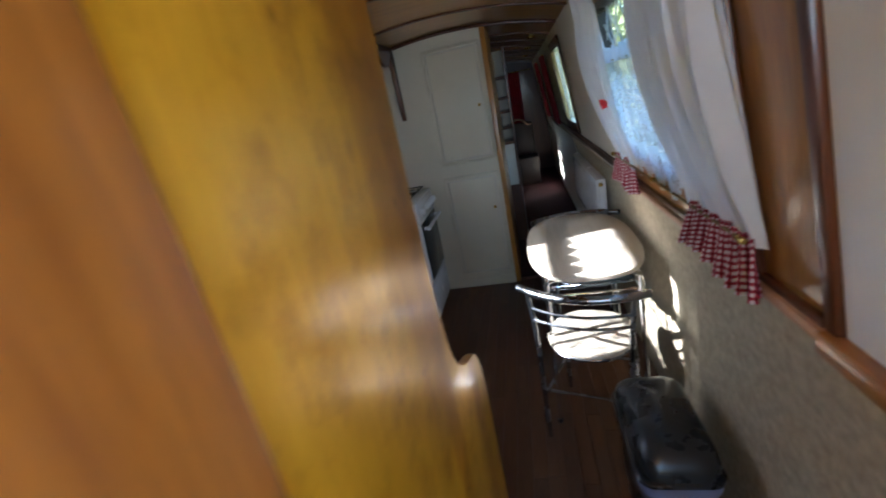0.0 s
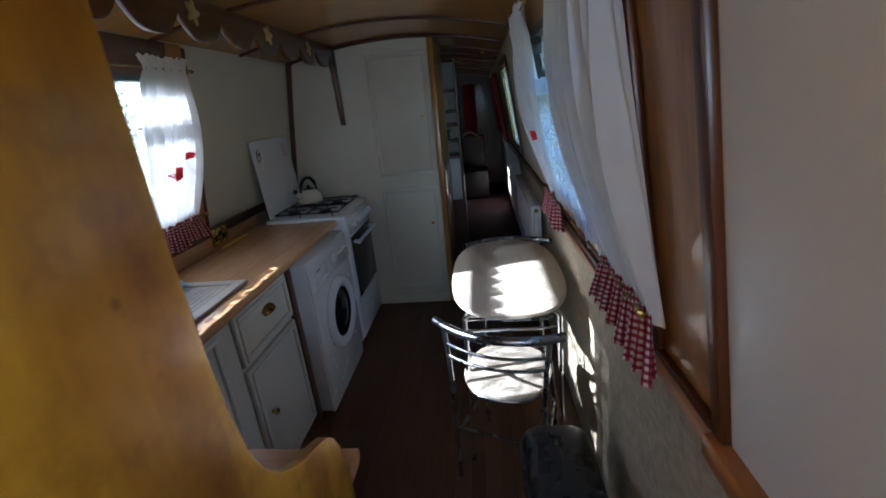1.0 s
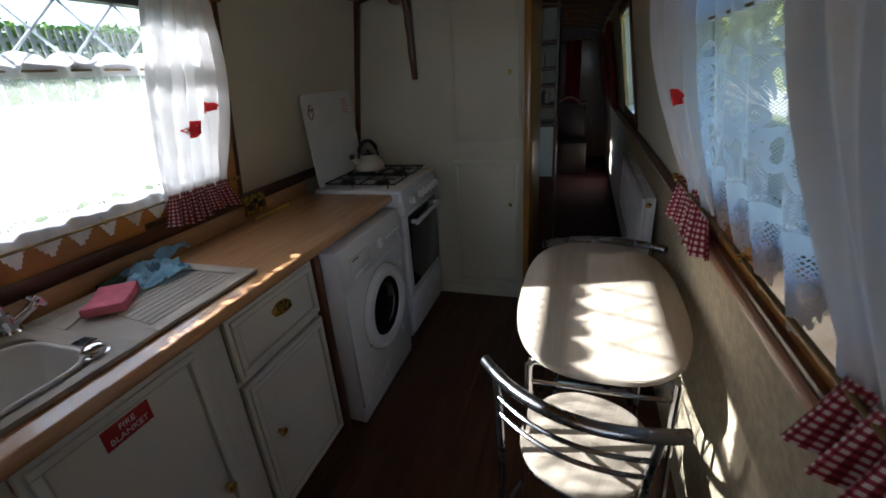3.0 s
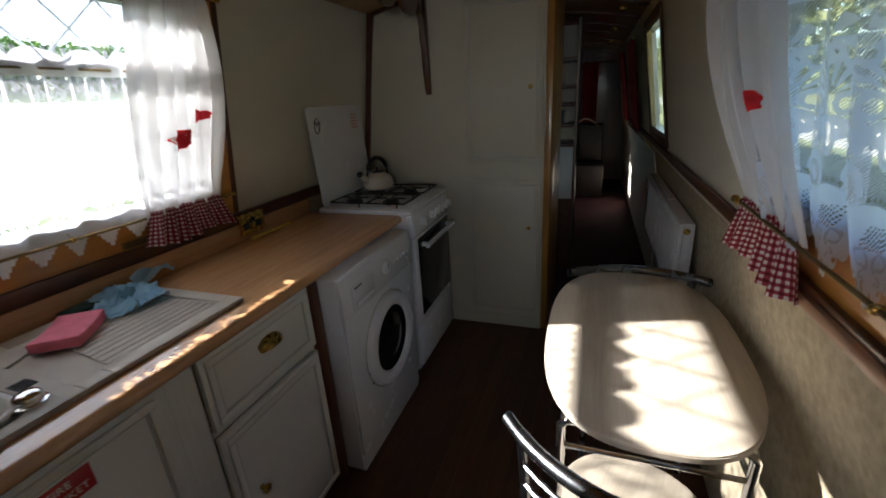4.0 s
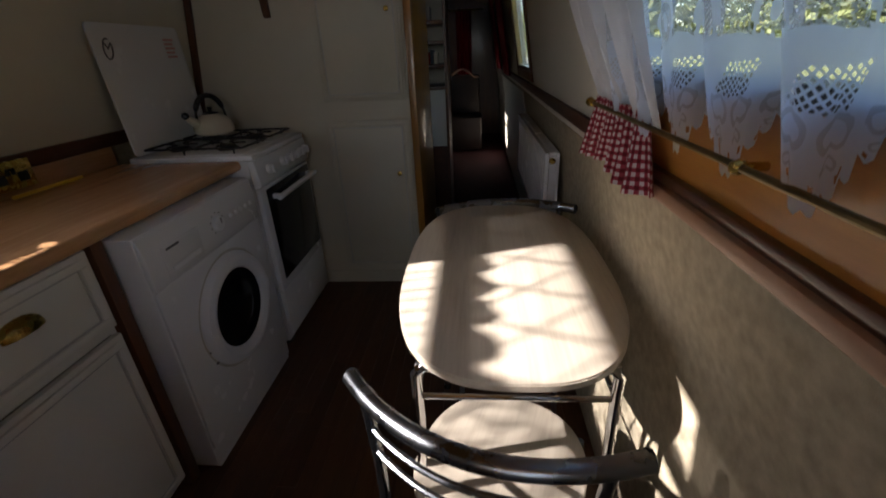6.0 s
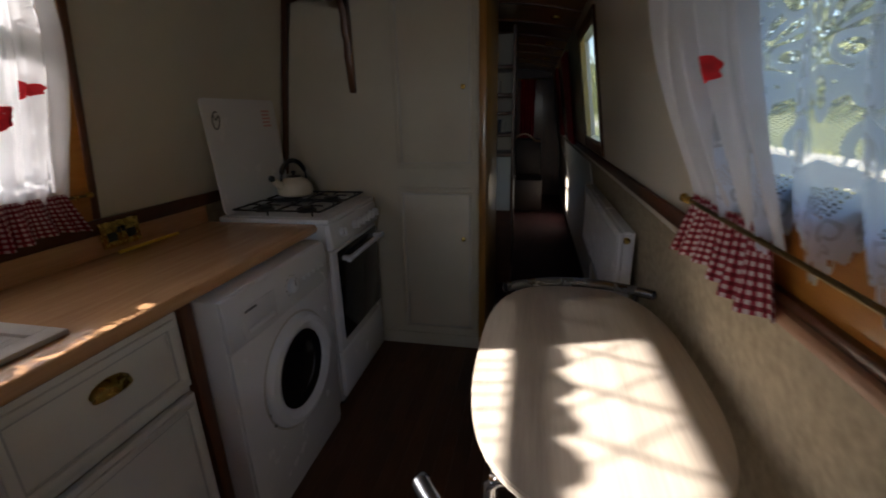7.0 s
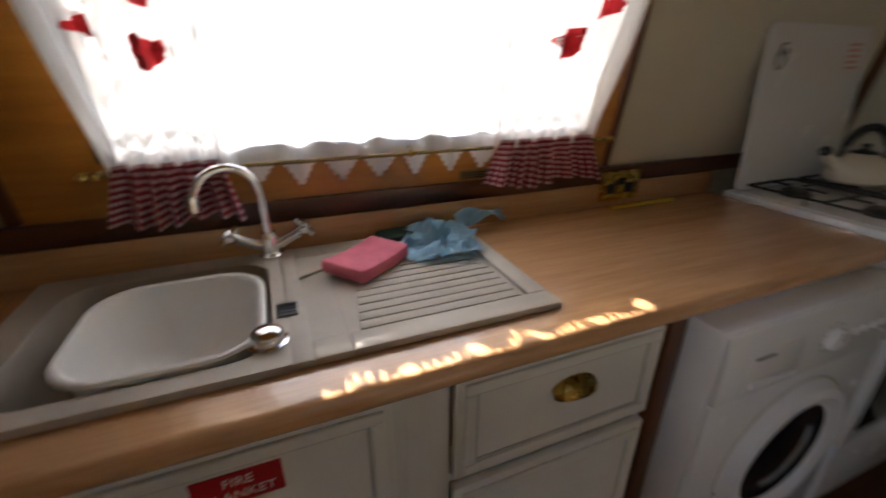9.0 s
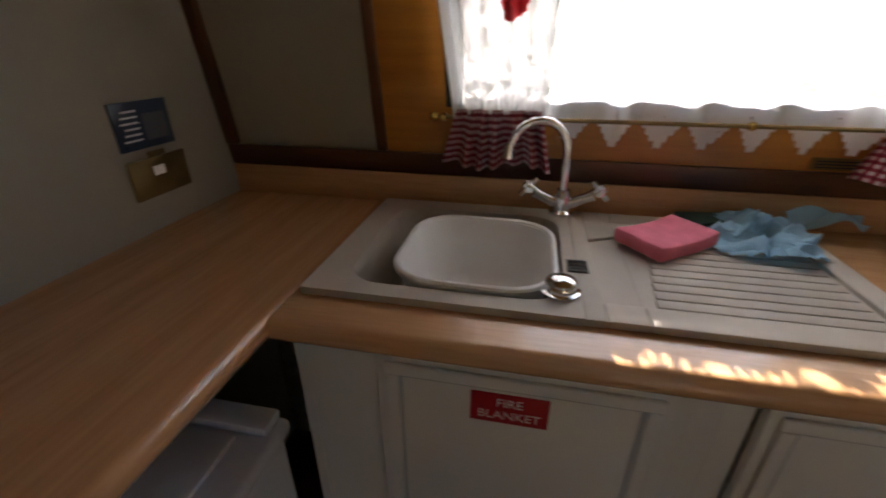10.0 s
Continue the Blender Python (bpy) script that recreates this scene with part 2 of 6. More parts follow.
def glass_material():
    m, nt, p = nodes_of("window_glass")
    tr, gl, mx = nt.nodes.new("ShaderNodeBsdfTransparent"), nt.nodes.new("ShaderNodeBsdfGlossy"), nt.nodes.new("ShaderNodeMixShader")
    lw = nt.nodes.new("ShaderNodeLayerWeight")
    lw.inputs["Blend"].default_value = 0.5
    gloss = calc(nt, "ADD", calc(nt, "MULTIPLY", calc(nt, "POWER", lw.outputs["Facing"], 5.0), 0.6), 0.035)
    gl.inputs["Roughness"].default_value = 0.02
    tr.inputs["Color"].default_value = (0.94, 0.97, 0.96, 1)
    nt.links.new(gloss, mx.inputs[0])
    nt.links.new(tr.outputs[0], mx.inputs[1])
    nt.links.new(gl.outputs[0], mx.inputs[2])
    nt.links.new(mx.outputs[0], nt.nodes["Material Output"].inputs["Surface"])
    return m


def cloth_shader(nt, colour, through_share, thin=None):
    """Woven cloth that lets some light through; thin: 0 where there is a hole."""
    p = nt.nodes["Principled BSDF"]
    p.inputs["Roughness"].default_value = 0.9
    tr, mx = nt.nodes.new("ShaderNodeBsdfTranslucent"), nt.nodes.new("ShaderNodeMixShader")
    for s in (p.inputs["Base Color"], tr.inputs["Color"]):
        if isinstance(colour, tuple):
            s.default_value = (*colour, 1)
        else:
            nt.links.new(colour, s)
    mx.inputs[0].default_value = through_share
    nt.links.new(p.outputs[0], mx.inputs[1])
    nt.links.new(tr.outputs[0], mx.inputs[2])
    out = mx.outputs[0]
    if thin is not None:
        hole, m2 = nt.nodes.new("ShaderNodeBsdfTransparent"), nt.nodes.new("ShaderNodeMixShader")
        if isinstance(thin, float):
            m2.inputs[0].default_value = thin
        else:
            nt.links.new(thin, m2.inputs[0])
        nt.links.new(hole.outputs[0], m2.inputs[1])
        nt.links.new(out, m2.inputs[2])
        out = m2.outputs[0]
    nt.links.new(out, nt.nodes["Material Output"].inputs["Surface"])


def curtain_material(name, share, colour=(0.84, 0.83, 0.82)):
    m, nt, p = nodes_of(name)
    v = mapped(nt, (1, 1, 1), "UV")
    c = ramp(nt, noise_tex(nt, v, 8, 4), [(0.3, tuple(0.95 * c for c in colour)), (0.7, tuple(1.04 * c for c in colour))])
    bumped(nt, p, noise_tex(nt, v, 700, 2), 0.25, 0.0005)
    cloth_shader(nt, c, share, 0.97)
    return m


def gingham_material():
    m, nt, p = nodes_of("red_gingham")
    v = mapped(nt, (1, 1, 1), "UV")
    sep = nt.nodes.new("ShaderNodeSeparateXYZ")
    nt.links.new(v, sep.inputs[0])
    bands = [calc(nt, "GREATER_THAN", calc(nt, "FRACT", calc(nt, "MULTIPLY", sep.outputs[i], 1 / 0.0135)), 0.5) for i in (0, 1)]
    both = calc(nt, "MULTIPLY", calc(nt, "ADD", bands[0], bands[1]), 0.5)
    c = ramp(nt, both, [(0.0, (0.62, 0.56, 0.57)), (0.5, (0.30, 0.035, 0.06)), (1.0, (0.13, 0.004, 0.012))])
    bumped(nt, p, noise_tex(nt, v, 900, 2), 0.3, 0.0005)
    cloth_shader(nt, c, 0.08)
    return m


def lace_material():
    """Close net with woven flowers, an open row above the border and an eyelet band under the header."""
    m, nt, p = nodes_of("white_net_lace")
    v = mapped(nt, (1, 1, 1), "UV")
    sep = nt.nodes.new("ShaderNodeSeparateXYZ")
    nt.links.new(v, sep.inputs[0])
    u, w = sep.outputs[0], sep.outputs[1]
    cell = 1 / 0.0042
    net = calc(nt, "MAXIMUM", *[calc(nt, "GREATER_THAN", calc(nt, "FRACT", calc(nt, "MULTIPLY", a, cell)), 0.42) for a in (u, w)])
    # woven motifs: five-petalled flowers on a drop repeat, with winding stems between
    warp = nt.nodes.new("ShaderNodeTexNoise")
    warp.inputs["Scale"].default_value, warp.inputs["Detail"].default_value = 11, 2
    nt.links.new(v, warp.inputs["Vector"])
    ws = nt.nodes.new("ShaderNodeSeparateXYZ")
    nt.links.new(warp.outputs["Color"], ws.inputs[0])
    uu = calc(nt, "ADD", u, calc(nt, "MULTIPLY", ws.outputs[0], 0.03))
    vv = calc(nt, "ADD", w, calc(nt, "MULTIPLY", ws.outputs[1], 0.03))

    def blooms(pu, pv, radius, petals, shift):
        cu = calc(nt, "ADD", calc(nt, "MULTIPLY", uu, 1 / pu), shift)
        col = calc(nt, "FLOOR", cu)
        fu = calc(nt, "MULTIPLY", calc(nt, "SUBTRACT", calc(nt, "FRACT", cu), 0.5), pu)
        cv = calc(nt, "ADD", calc(nt, "MULTIPLY", vv, 1 / pv), calc(nt, "MULTIPLY", col, 0.5))
        fv = calc(nt, "MULTIPLY", calc(nt, "SUBTRACT", calc(nt, "FRACT", cv), 0.5), pv)
        r = calc(nt, "SQRT", calc(nt, "ADD", calc(nt, "MULTIPLY", fu, fu), calc(nt, "MULTIPLY", fv, fv)))
        th = calc(nt, "ARCTAN2", fv, fu)
        rim = calc(nt, "MULTIPLY", calc(nt, "ADD", calc(nt, "MULTIPLY", calc(nt, "COSINE", calc(nt, "MULTIPLY", th, petals)), 0.36), 1.0), radius)
        t = calc(nt, "DIVIDE", r, rim)
        outer = calc(nt, "MULTIPLY", calc(nt, "LESS_THAN", t, 1.0), calc(nt, "GREATER_THAN", t, 0.66))
        return calc(nt, "MAXIMUM", outer, calc(nt, "LESS_THAN", t, 0.40))
    motif = calc(nt, "MAXIMUM", blooms(0.078, 0.092, 0.023, 5.0, 0.0), blooms(0.078, 0.046, 0.0105, 3.0, 0.5))
    stem = calc(nt, "SUBTRACT", calc(nt, "FRACT", calc(nt, "ADD", calc(nt, "MULTIPLY", uu, 1 / 0.078), calc(nt, "MULTIPLY", calc(nt, "SINE", calc(nt, "MULTIPLY", vv, 68.0)), 0.24))), 0.5)
    motif = calc(nt, "MAXIMUM", motif, calc(nt, "LESS_THAN", calc(nt, "ABSOLUTE", stem), 0.055))
    border = calc(nt, "MULTIPLY", calc(nt, "LESS_THAN", w, 0.11), calc(nt, "MAXIMUM", calc(nt, "GREATER_THAN", noise_tex(nt, v, 30, 2), 0.30), blooms(0.05, 0.07, 0.014, 6.0, 0.0)))
    edge = calc(nt, "LESS_THAN", calc(nt, "ABSOLUTE", calc(nt, "SUBTRACT", w, 0.128)), 0.012)
    header = calc(nt, "GREATER_THAN", w, 0.462)
    eyelets = calc(nt, "MULTIPLY", calc(nt, "GREATER_THAN", w, 0.402), calc(nt, "LESS_THAN", w, 0.462))
    ties = calc(nt, "LESS_THAN", calc(nt, "FRACT", calc(nt, "MULTIPLY", u, 1 / 0.06)), 0.12)
    solid = calc(nt, "MAXIMUM", calc(nt, "MAXIMUM", motif, border), edge)
    dense = calc(nt, "MAXIMUM", calc(nt, "ADD", calc(nt, "MULTIPLY", net, 0.45), 0.05), calc(nt, "MULTIPLY", solid, 0.97))
    dense = calc(nt, "MULTIPLY", dense, calc(nt, "SUBTRACT", 1.0, calc(nt, "MULTIPLY", eyelets, 0.65)))
    dense = calc(nt, "MAXIMUM", dense, calc(nt, "MULTIPLY", calc(nt, "MAXIMUM", header, calc(nt, "MULTIPLY", eyelets, ties)), 0.95))
    # an open row of arches and slits above the hem's border
    pitch = 0.1485
    fan = calc(nt, "MULTIPLY", calc(nt, "SUBTRACT", calc(nt, "FRACT", calc(nt, "MULTIPLY", u, 1 / pitch)), 0.5), pitch)
    up = calc(nt, "SUBTRACT", w, 0.104)
    dome = calc(nt, "LESS_THAN", calc(nt, "ADD", calc(nt, "MULTIPLY", fan, fan), calc(nt, "MULTIPLY", calc(nt, "MULTIPLY", up, up), 1.3)), 0.021 ** 2)
    dome = calc(nt, "MULTIPLY", dome, calc(nt, "GREATER_THAN", up, 0.0))
    slant = calc(nt, "FRACT", calc(nt, "ADD", calc(nt, "MULTIPLY", u, 1 / 0.0212), calc(nt, "MULTIPLY", w, 26.0)))
    slit = calc(nt, "MULTIPLY", calc(nt, "LESS_THAN", slant, 0.42), calc(nt, "GREATER_THAN", calc(nt, "ABSOLUTE", fan), 0.027))
    slit = calc(nt, "MULTIPLY", slit, calc(nt, "LESS_THAN", calc(nt, "ABSOLUTE", calc(nt, "SUBTRACT", up, 0.006)), 0.006))
    dense = calc(nt, "MULTIPLY", dense, calc(nt, "SUBTRACT", 1.0, calc(nt, "MULTIPLY", calc(nt, "MAXIMUM", dome, slit), 0.99)))
    bumped(nt, p, dense, 0.4, 0.001)
    cloth_shader(nt, (0.92, 0.93, 0.96), 0.22, dense)
    return m


def scroll_lace_material():
    """Open net with palmettes, leaves and drops in columns, a dense ringed border and a coarse open mesh above it."""
    m, nt, p = nodes_of("sky_tinted_scroll_lace")
    v = mapped(nt, (1, 1, 1), "UV")
    warp = nt.nodes.new("ShaderNodeTexNoise")
    warp.inputs["Scale"].default_value, warp.inputs["Detail"].default_value = 16, 2
    nt.links.new(v, warp.inputs["Vector"])
    ws, sep = nt.nodes.new("ShaderNodeSeparateXYZ"), nt.nodes.new("ShaderNodeSeparateXYZ")
    nt.links.new(warp.outputs["Color"], ws.inputs[0])
    nt.links.new(v, sep.inputs[0])

    def op(name, a, b=None):
        return calc(nt, name, a, b)

    def both(*a):
        return functools.reduce(lambda x, y: op("MULTIPLY", x, y), a)

    def either(*a):
        return functools.reduce(lambda x, y: op("MAXIMUM", x, y), a)
    u = op("ADD", sep.outputs[0], op("MULTIPLY", op("SUBTRACT", ws.outputs[0], 0.5), 0.018))
    w = op("ADD", sep.outputs[1], op("MULTIPLY", op("SUBTRACT", ws.outputs[1], 0.5), 0.018))
    P = 0.16

    def column(shift):
        return op("MULTIPLY", op("SUBTRACT", op("FRACT", op("ADD", op("MULTIPLY", u, 1 / P), shift)), 0.5), P)
    a = column(0.0)
    side = op("ABSOLUTE", a)

    def polar(x, y, x0, y0, sx=1.0, sy=1.0):
        dx, dy = op("MULTIPLY", op("SUBTRACT", x, x0), 1 / sx), op("MULTIPLY", op("SUBTRACT", y, y0), 1 / sy)
        return op("SQRT", op("ADD", op("MULTIPLY", dx, dx), op("MULTIPLY", dy, dy))), op("ARCTAN2", dy, dx)

    def ring(x, y, x0, y0, r0, r1, sx=1.0, sy=1.0):
        r, _ = polar(x, y, x0, y0, sx, sy)
        return both(op("LESS_THAN", r, r1), op("GREATER_THAN", r, r0))
    # palmette: a fan of curling fronds, outlined at the rim
    r, th = polar(side, w, 0.0, 0.268)
    rim = op("MULTIPLY", op("ADD", op("MULTIPLY", op("COSINE", op("MULTIPLY", th, 9.0)), 0.14), 0.86), 0.076)
    curl = op("SINE", op("ADD", op("MULTIPLY", th, 19.0), op("MULTIPLY", r, 55.0)))
    frond = both(op("GREATER_THAN", curl, 0.05), op("LESS_THAN", r, rim), op("GREATER_THAN", r, 0.018))
    edge = both(op("LESS_THAN", r, rim), op("GREATER_THAN", r, op("MULTIPLY", rim, 0.82)))
    palm = both(either(frond, edge), op("GREATER_THAN", th, 0.10))
    # scrolls at the palmette's foot, a jagged leaf, a drop with a cut heart
    scroll = either(ring(side, w, 0.024, 0.262, 0.009, 0.017), ring(side, w, 0.056, 0.215, 0.010, 0.017))
    rl, tl = polar(side, w, 0.030, 0.228)
    leaf = op("LESS_THAN", rl, op("MULTIPLY", op("ADD", op("MULTIPLY", op("COSINE", op("MULTIPLY", tl, 5.0)), 0.40), 1.0), 0.021))
    drop = either(ring(side, w, 0.0, 0.218, 0.55, 1.0, 0.015, 0.030), ring(side, w, 0.048, 0.158, 0.62, 1.0, 0.027, 0.036), ring(side, w, 0.048, 0.158, -1.0, 0.32, 0.016, 0.036))
    rf, tf = polar(a, w, 0.0, 0.345)
    upper = both(op("LESS_THAN", rf, 0.034), op("GREATER_THAN", op("SINE", op("MULTIPLY", tf, 6.0)), 0.0))
    motif = either(palm, scroll, leaf, drop, upper)
    # border: rings, a coarse mesh patch, a row of dots
    wave = op("ADD", op("MULTIPLY", op("COSINE", op("MULTIPLY", a, math.tau / P)), 0.012), 0.132)
    border = op("LESS_THAN", w, wave)
    bu = op("MULTIPLY", op("SUBTRACT", op("FRACT", op("MULTIPLY", u, 1 / 0.04)), 0.5), 0.04)
    rings = either(ring(bu, w, 0.0, 0.066, 0.010, 0.0155), ring(bu, w, 0.0, 0.036, 0.004, 0.007))
    tilt = op("ADD", a, op("MULTIPLY", w, 0.5))
    patch = both(op("LESS_THAN", op("ABSOLUTE", op("SUBTRACT", tilt, 0.045)), 0.026), op("LESS_THAN", op("ABSOLUTE", op("SUBTRACT", w, 0.100)), 0.017))
    holes = both(*[op("LESS_THAN", op("FRACT", op("MULTIPLY", q, 1 / 0.0085)), 0.62) for q in (op("ADD", u, w), op("SUBTRACT", u, w))])
    dots = both(op("LESS_THAN", op("ABSOLUTE", op("SUBTRACT", w, op("ADD", wave, 0.008))), 0.0035), op("LESS_THAN", op("FRACT", op("MULTIPLY", u, 1 / 0.0095)), 0.6))
    slots = both(op("LESS_THAN", op("ABSOLUTE", op("SUBTRACT", w, 0.020)), 0.005), op("LESS_THAN", op("FRACT", op("MULTIPLY", u, 1 / 0.023)), 0.2))
    net = either(*[op("GREATER_THAN", op("FRACT", op("MULTIPLY", q, 1 / 0.0052)), 0.62) for q in (op("ADD", u, w), op("SUBTRACT", u, w))])
    dense = either(op("ADD", op("MULTIPLY", net, 0.30), 0.22), op("MULTIPLY", motif, 0.90), op("MULTIPLY", border, op("SUBTRACT", 0.95, op("MULTIPLY", rings, 0.25))))
    dense = op("MULTIPLY", dense, op("SUBTRACT", 1.0, op("MULTIPLY", either(both(patch, holes), dots, slots), 0.9)))
    dense = either(dense, op("MULTIPLY", op("GREATER_THAN", sep.outputs[1], 0.405), 0.95))
    bumped(nt, p, dense, 0.5, 0.001)
    # White thread, with the blue of the skylight put into its colour.
    cloth_shader(nt, (0.78, 0.87, 1.0), 0.74, dense)
    return m


def strip_material():
    m, nt, p = nodes_of("pale_lead_strip")
    # Pale and translucent: the glow of backlit strips is put into the material.
    cloth_shader(nt, ramp(nt, noise_tex(nt, mapped(nt, (1, 1, 1)), 40, 3), [(0.3, (0.50, 0.53, 0.56)), (0.7, (0.66, 0.69, 0.72))]), 0.45)
    p.inputs["Roughness"].default_value = 0.5
    return m


def blind_material():
    m, nt, p = nodes_of("cream_blind_cloth")
    v = mapped(nt, (1, 1, 1))
    bumped(nt, p, noise_tex(nt, v, 500, 2), 0.3, 0.0005)
    cloth_shader(nt, ramp(nt, noise_tex(nt, v, 12, 4), [(0.3, (0.78, 0.66, 0.42)), (0.7, (0.86, 0.76, 0.54))]), 0.62)
    return m


M["blind"] = blind_material()
M["lead"] = strip_material()
M["grass"], M["water"], M["pane"] = grass_material(), water_material(), glass_material()
M["voile"], M["gingham"], M["lace"], M["scroll_lace"] = curtain_material("white_cotton_voile", 0.17), gingham_material(), lace_material(), scroll_lace_material()
# Starboard curtains: blue-grey shade is mixed into the white cloth's colour.
M["cotton"] = curtain_material("white_cotton_shade_tinted", 0.09, (0.74, 0.77, 0.83))
M["hedge"] = leaf_material("hedge_leaves", (0.03, 0.07, 0.015), (0.12, 0.20, 0.04))
M["leaves"] = leaf_material("tree_leaves", (0.06, 0.085, 0.025), (0.24, 0.25, 0.10))


# ---- mesh helpers ----
def cube(x0, x1, y0, y1, z0, z1, bev=0.0, seg=2):
    bm = bmesh.new()
    v = [bm.verts.new((x, y, z)) for x in (x0, x1) for y in (y0, y1) for z in (z0, z1)]
    for f in ((0, 1, 3, 2), (4, 6, 7, 5), (0, 4, 5, 1), (2, 3, 7, 6), (0, 2, 6, 4), (1, 5, 7, 3)):
        bm.faces.new([v[i] for i in f])
    if bev:
        bmesh.ops.bevel(bm, geom=bm.edges[:], offset=bev, segments=seg, affect="EDGES", profile=0.5)
    return bm


def joined(*parts):
    out = bmesh.new()
    for b in parts:
        me = bpy.data.meshes.new("tmp")
        b.to_mesh(me)
        out.from_mesh(me)
        bpy.data.meshes.remove(me)
        b.free()
    return out


def moved(bm, m):
    bmesh.ops.transform(bm, matrix=m, verts=bm.verts[:])
    return bm


def prism(outline, axis, a0, a1, bev=0.0):
    """A flat outline of (p, q) pushed along axis; p, q are the other two axes in order x, y, z."""
    bm = bmesh.new()

    def at(p, q, a):
        return {"x": (a, p, q), "y": (p, a, q), "z": (p, q, a)}[axis]
    lo = [bm.verts.new(at(p, q, a0)) for p, q in outline]
    hi = [bm.verts.new(at(p, q, a1)) for p, q in outline]
    n = len(outline)
    bm.faces.new(lo)
    bm.faces.new(hi[::-1])
    for i in range(n):
        bm.faces.new((lo[i], lo[(i + 1) % n], hi[(i + 1) % n], hi[i]))
    bmesh.ops.recalc_face_normals(bm, faces=bm.faces[:])
    if bev:
        rim = [e for e in bm.edges if len(e.link_faces) == 2 and e.calc_face_angle(0) > 0.9]
        bmesh.ops.bevel(bm, geom=rim, offset=bev, segments=2, affect="EDGES", profile=0.5)
    return bm


def tube(points, r, seg=10, closed=False, squash=1.0):
    """A round bar along points; r is one radius or one for each point."""
    pts = [Vector(p) for p in points]
    n = len(pts)
    radii = r if isinstance(r, (list, tuple)) else [r] * n
    bm = bmesh.new()
    rings, normal = [], None
    for i, p in enumerate(pts):
        a = pts[(i - 1) % n] if (closed or i) else p
        b = pts[(i + 1) % n] if (closed or i < n - 1) else p
        t = (b - a).normalized()
        if normal is None:
            normal = t.orthogonal().normalized()
        normal = (normal - t * normal.dot(t)).normalized()
        side = t.cross(normal)
        rings.append([bm.verts.new(p + radii[i] * (math.cos(k * math.tau / seg) * normal + squash * math.sin(k * math.tau / seg) * side)) for k in range(seg)])
    for i in range(n if closed else n - 1):
        a, b = rings[i], rings[(i + 1) % n]
        for k in range(seg):
            bm.faces.new((a[k], a[(k + 1) % seg], b[(k + 1) % seg], b[k]))
    if not closed:
        bm.faces.new(rings[0][::-1])
        bm.faces.new(rings[-1])
    bmesh.ops.recalc_face_normals(bm, faces=bm.faces[:])
    return bm


def lathe(profile, seg=24, m=Matrix()):
    """(radius, height) pairs turned round z, then moved by m."""
    bm = bmesh.new()
    rings = []
    for r, z in profile:
        if r < 1e-5:
            rings.append([bm.verts.new((0, 0, z))])
        else:
            rings.append([bm.verts.new((r * math.cos(k * math.tau / seg), r * math.sin(k * math.tau / seg), z)) for k in range(seg)])
    for a, b in zip(rings, rings[1:]):
        for k in range(seg):
            q = [a[k % len(a)], a[(k + 1) % len(a)], b[(k + 1) % len(b)], b[k % len(b)]]
            q = list(dict.fromkeys(q))
            if len(q) > 2:
                bm.faces.new(q)
    bmesh.ops.recalc_face_normals(bm, faces=bm.faces[:])
    return moved(bm, m)


def rounded(x0, x1, y0, y1, r, steps=6):
    """The outline of a rectangle with round corners."""
    out = []
    for cx, cy, a in ((x1 - r, y1 - r, 0), (x0 + r, y1 - r, 90), (x0 + r, y0 + r, 180), (x1 - r, y0 + r, 270)):
        for i in range(steps + 1):
            t = radians(a + 90 * i / steps)
            out.append((cx + r * math.cos(t), cy + r * math.sin(t)))
    return out


def arc(fn, n):
    return [fn(i / n) for i in range(n + 1)]


def world_of(ob):
    m = ob.matrix_basis.copy()
    return world_of(ob.parent) @ ob.matrix_parent_inverse @ m if ob.parent else m


def mesh_from(name, bm, material, angle=35):
    me = bpy.data.meshes.new(name)
    bm.to_mesh(me)
    bm.free()
    me.materials.append(M[material])
    me.polygons.foreach_set("use_smooth", [True] * len(me.polygons))
    me.set_sharp_from_angle(angle=radians(angle))
    return me


def part(name, bm, material, parent, label=""):
    ob = new(name, bm if isinstance(bm, bpy.types.Mesh) else mesh_from(name, bm, material))
    ob.parent = parent
    ob.matrix_parent_inverse = world_of(parent).inverted()
    return tagged(ob, label)


def thing(name, base, label, category, group="", kind=""):
    ob = new(name)
    ob.empty_display_size = 0.05
    ob.location = base
    return tagged(ob, label, category, group, kind)


def solid(name, bm, material, label, category, group="", kind=""):
    return tagged(new(name, mesh_from(name, bm, material)), label, category, group, kind)


def setting(name, bm, material, label, category):
    return solid(name, bm, material, label, category, kind="structure")


def sheet(nu, nv, place, width, height):
    """A cloth grid: place(u, v) gives each point, u and v from 0 to 1; its UV is in metres."""
    bm = bmesh.new()
    uv = bm.loops.layers.uv.new("UVMap")
    grid = [[bm.verts.new(place(i / nu, j / nv)) for j in range(nv + 1)] for i in range(nu + 1)]
    for i in range(nu):
        for j in range(nv):
            f = bm.faces.new((grid[i][j], grid[i + 1][j], grid[i + 1][j + 1], grid[i][j + 1]))
            for loop, (a, b) in zip(f.loops, ((i, j), (i + 1, j), (i + 1, j + 1), (i, j + 1))):
                loop[uv].uv = (a / nu * width, b / nv * height)
    return bm


# ---- the shape of the cabin ----
def left_x(z):
    return -0.525 + 0.145 * (z - 1.0)


def right_x(z):
    return 1.240 - 0.15 * (z - 1.0)


def low_right_x(z):
    return 1.232 + 0.18 * (1.03 - z) if z > 0.75 else 1.2824 + 0.04 * (0.75 - z)


def roof_z(x):
    return 1.972 - 0.17 * (x - 0.35) ** 2


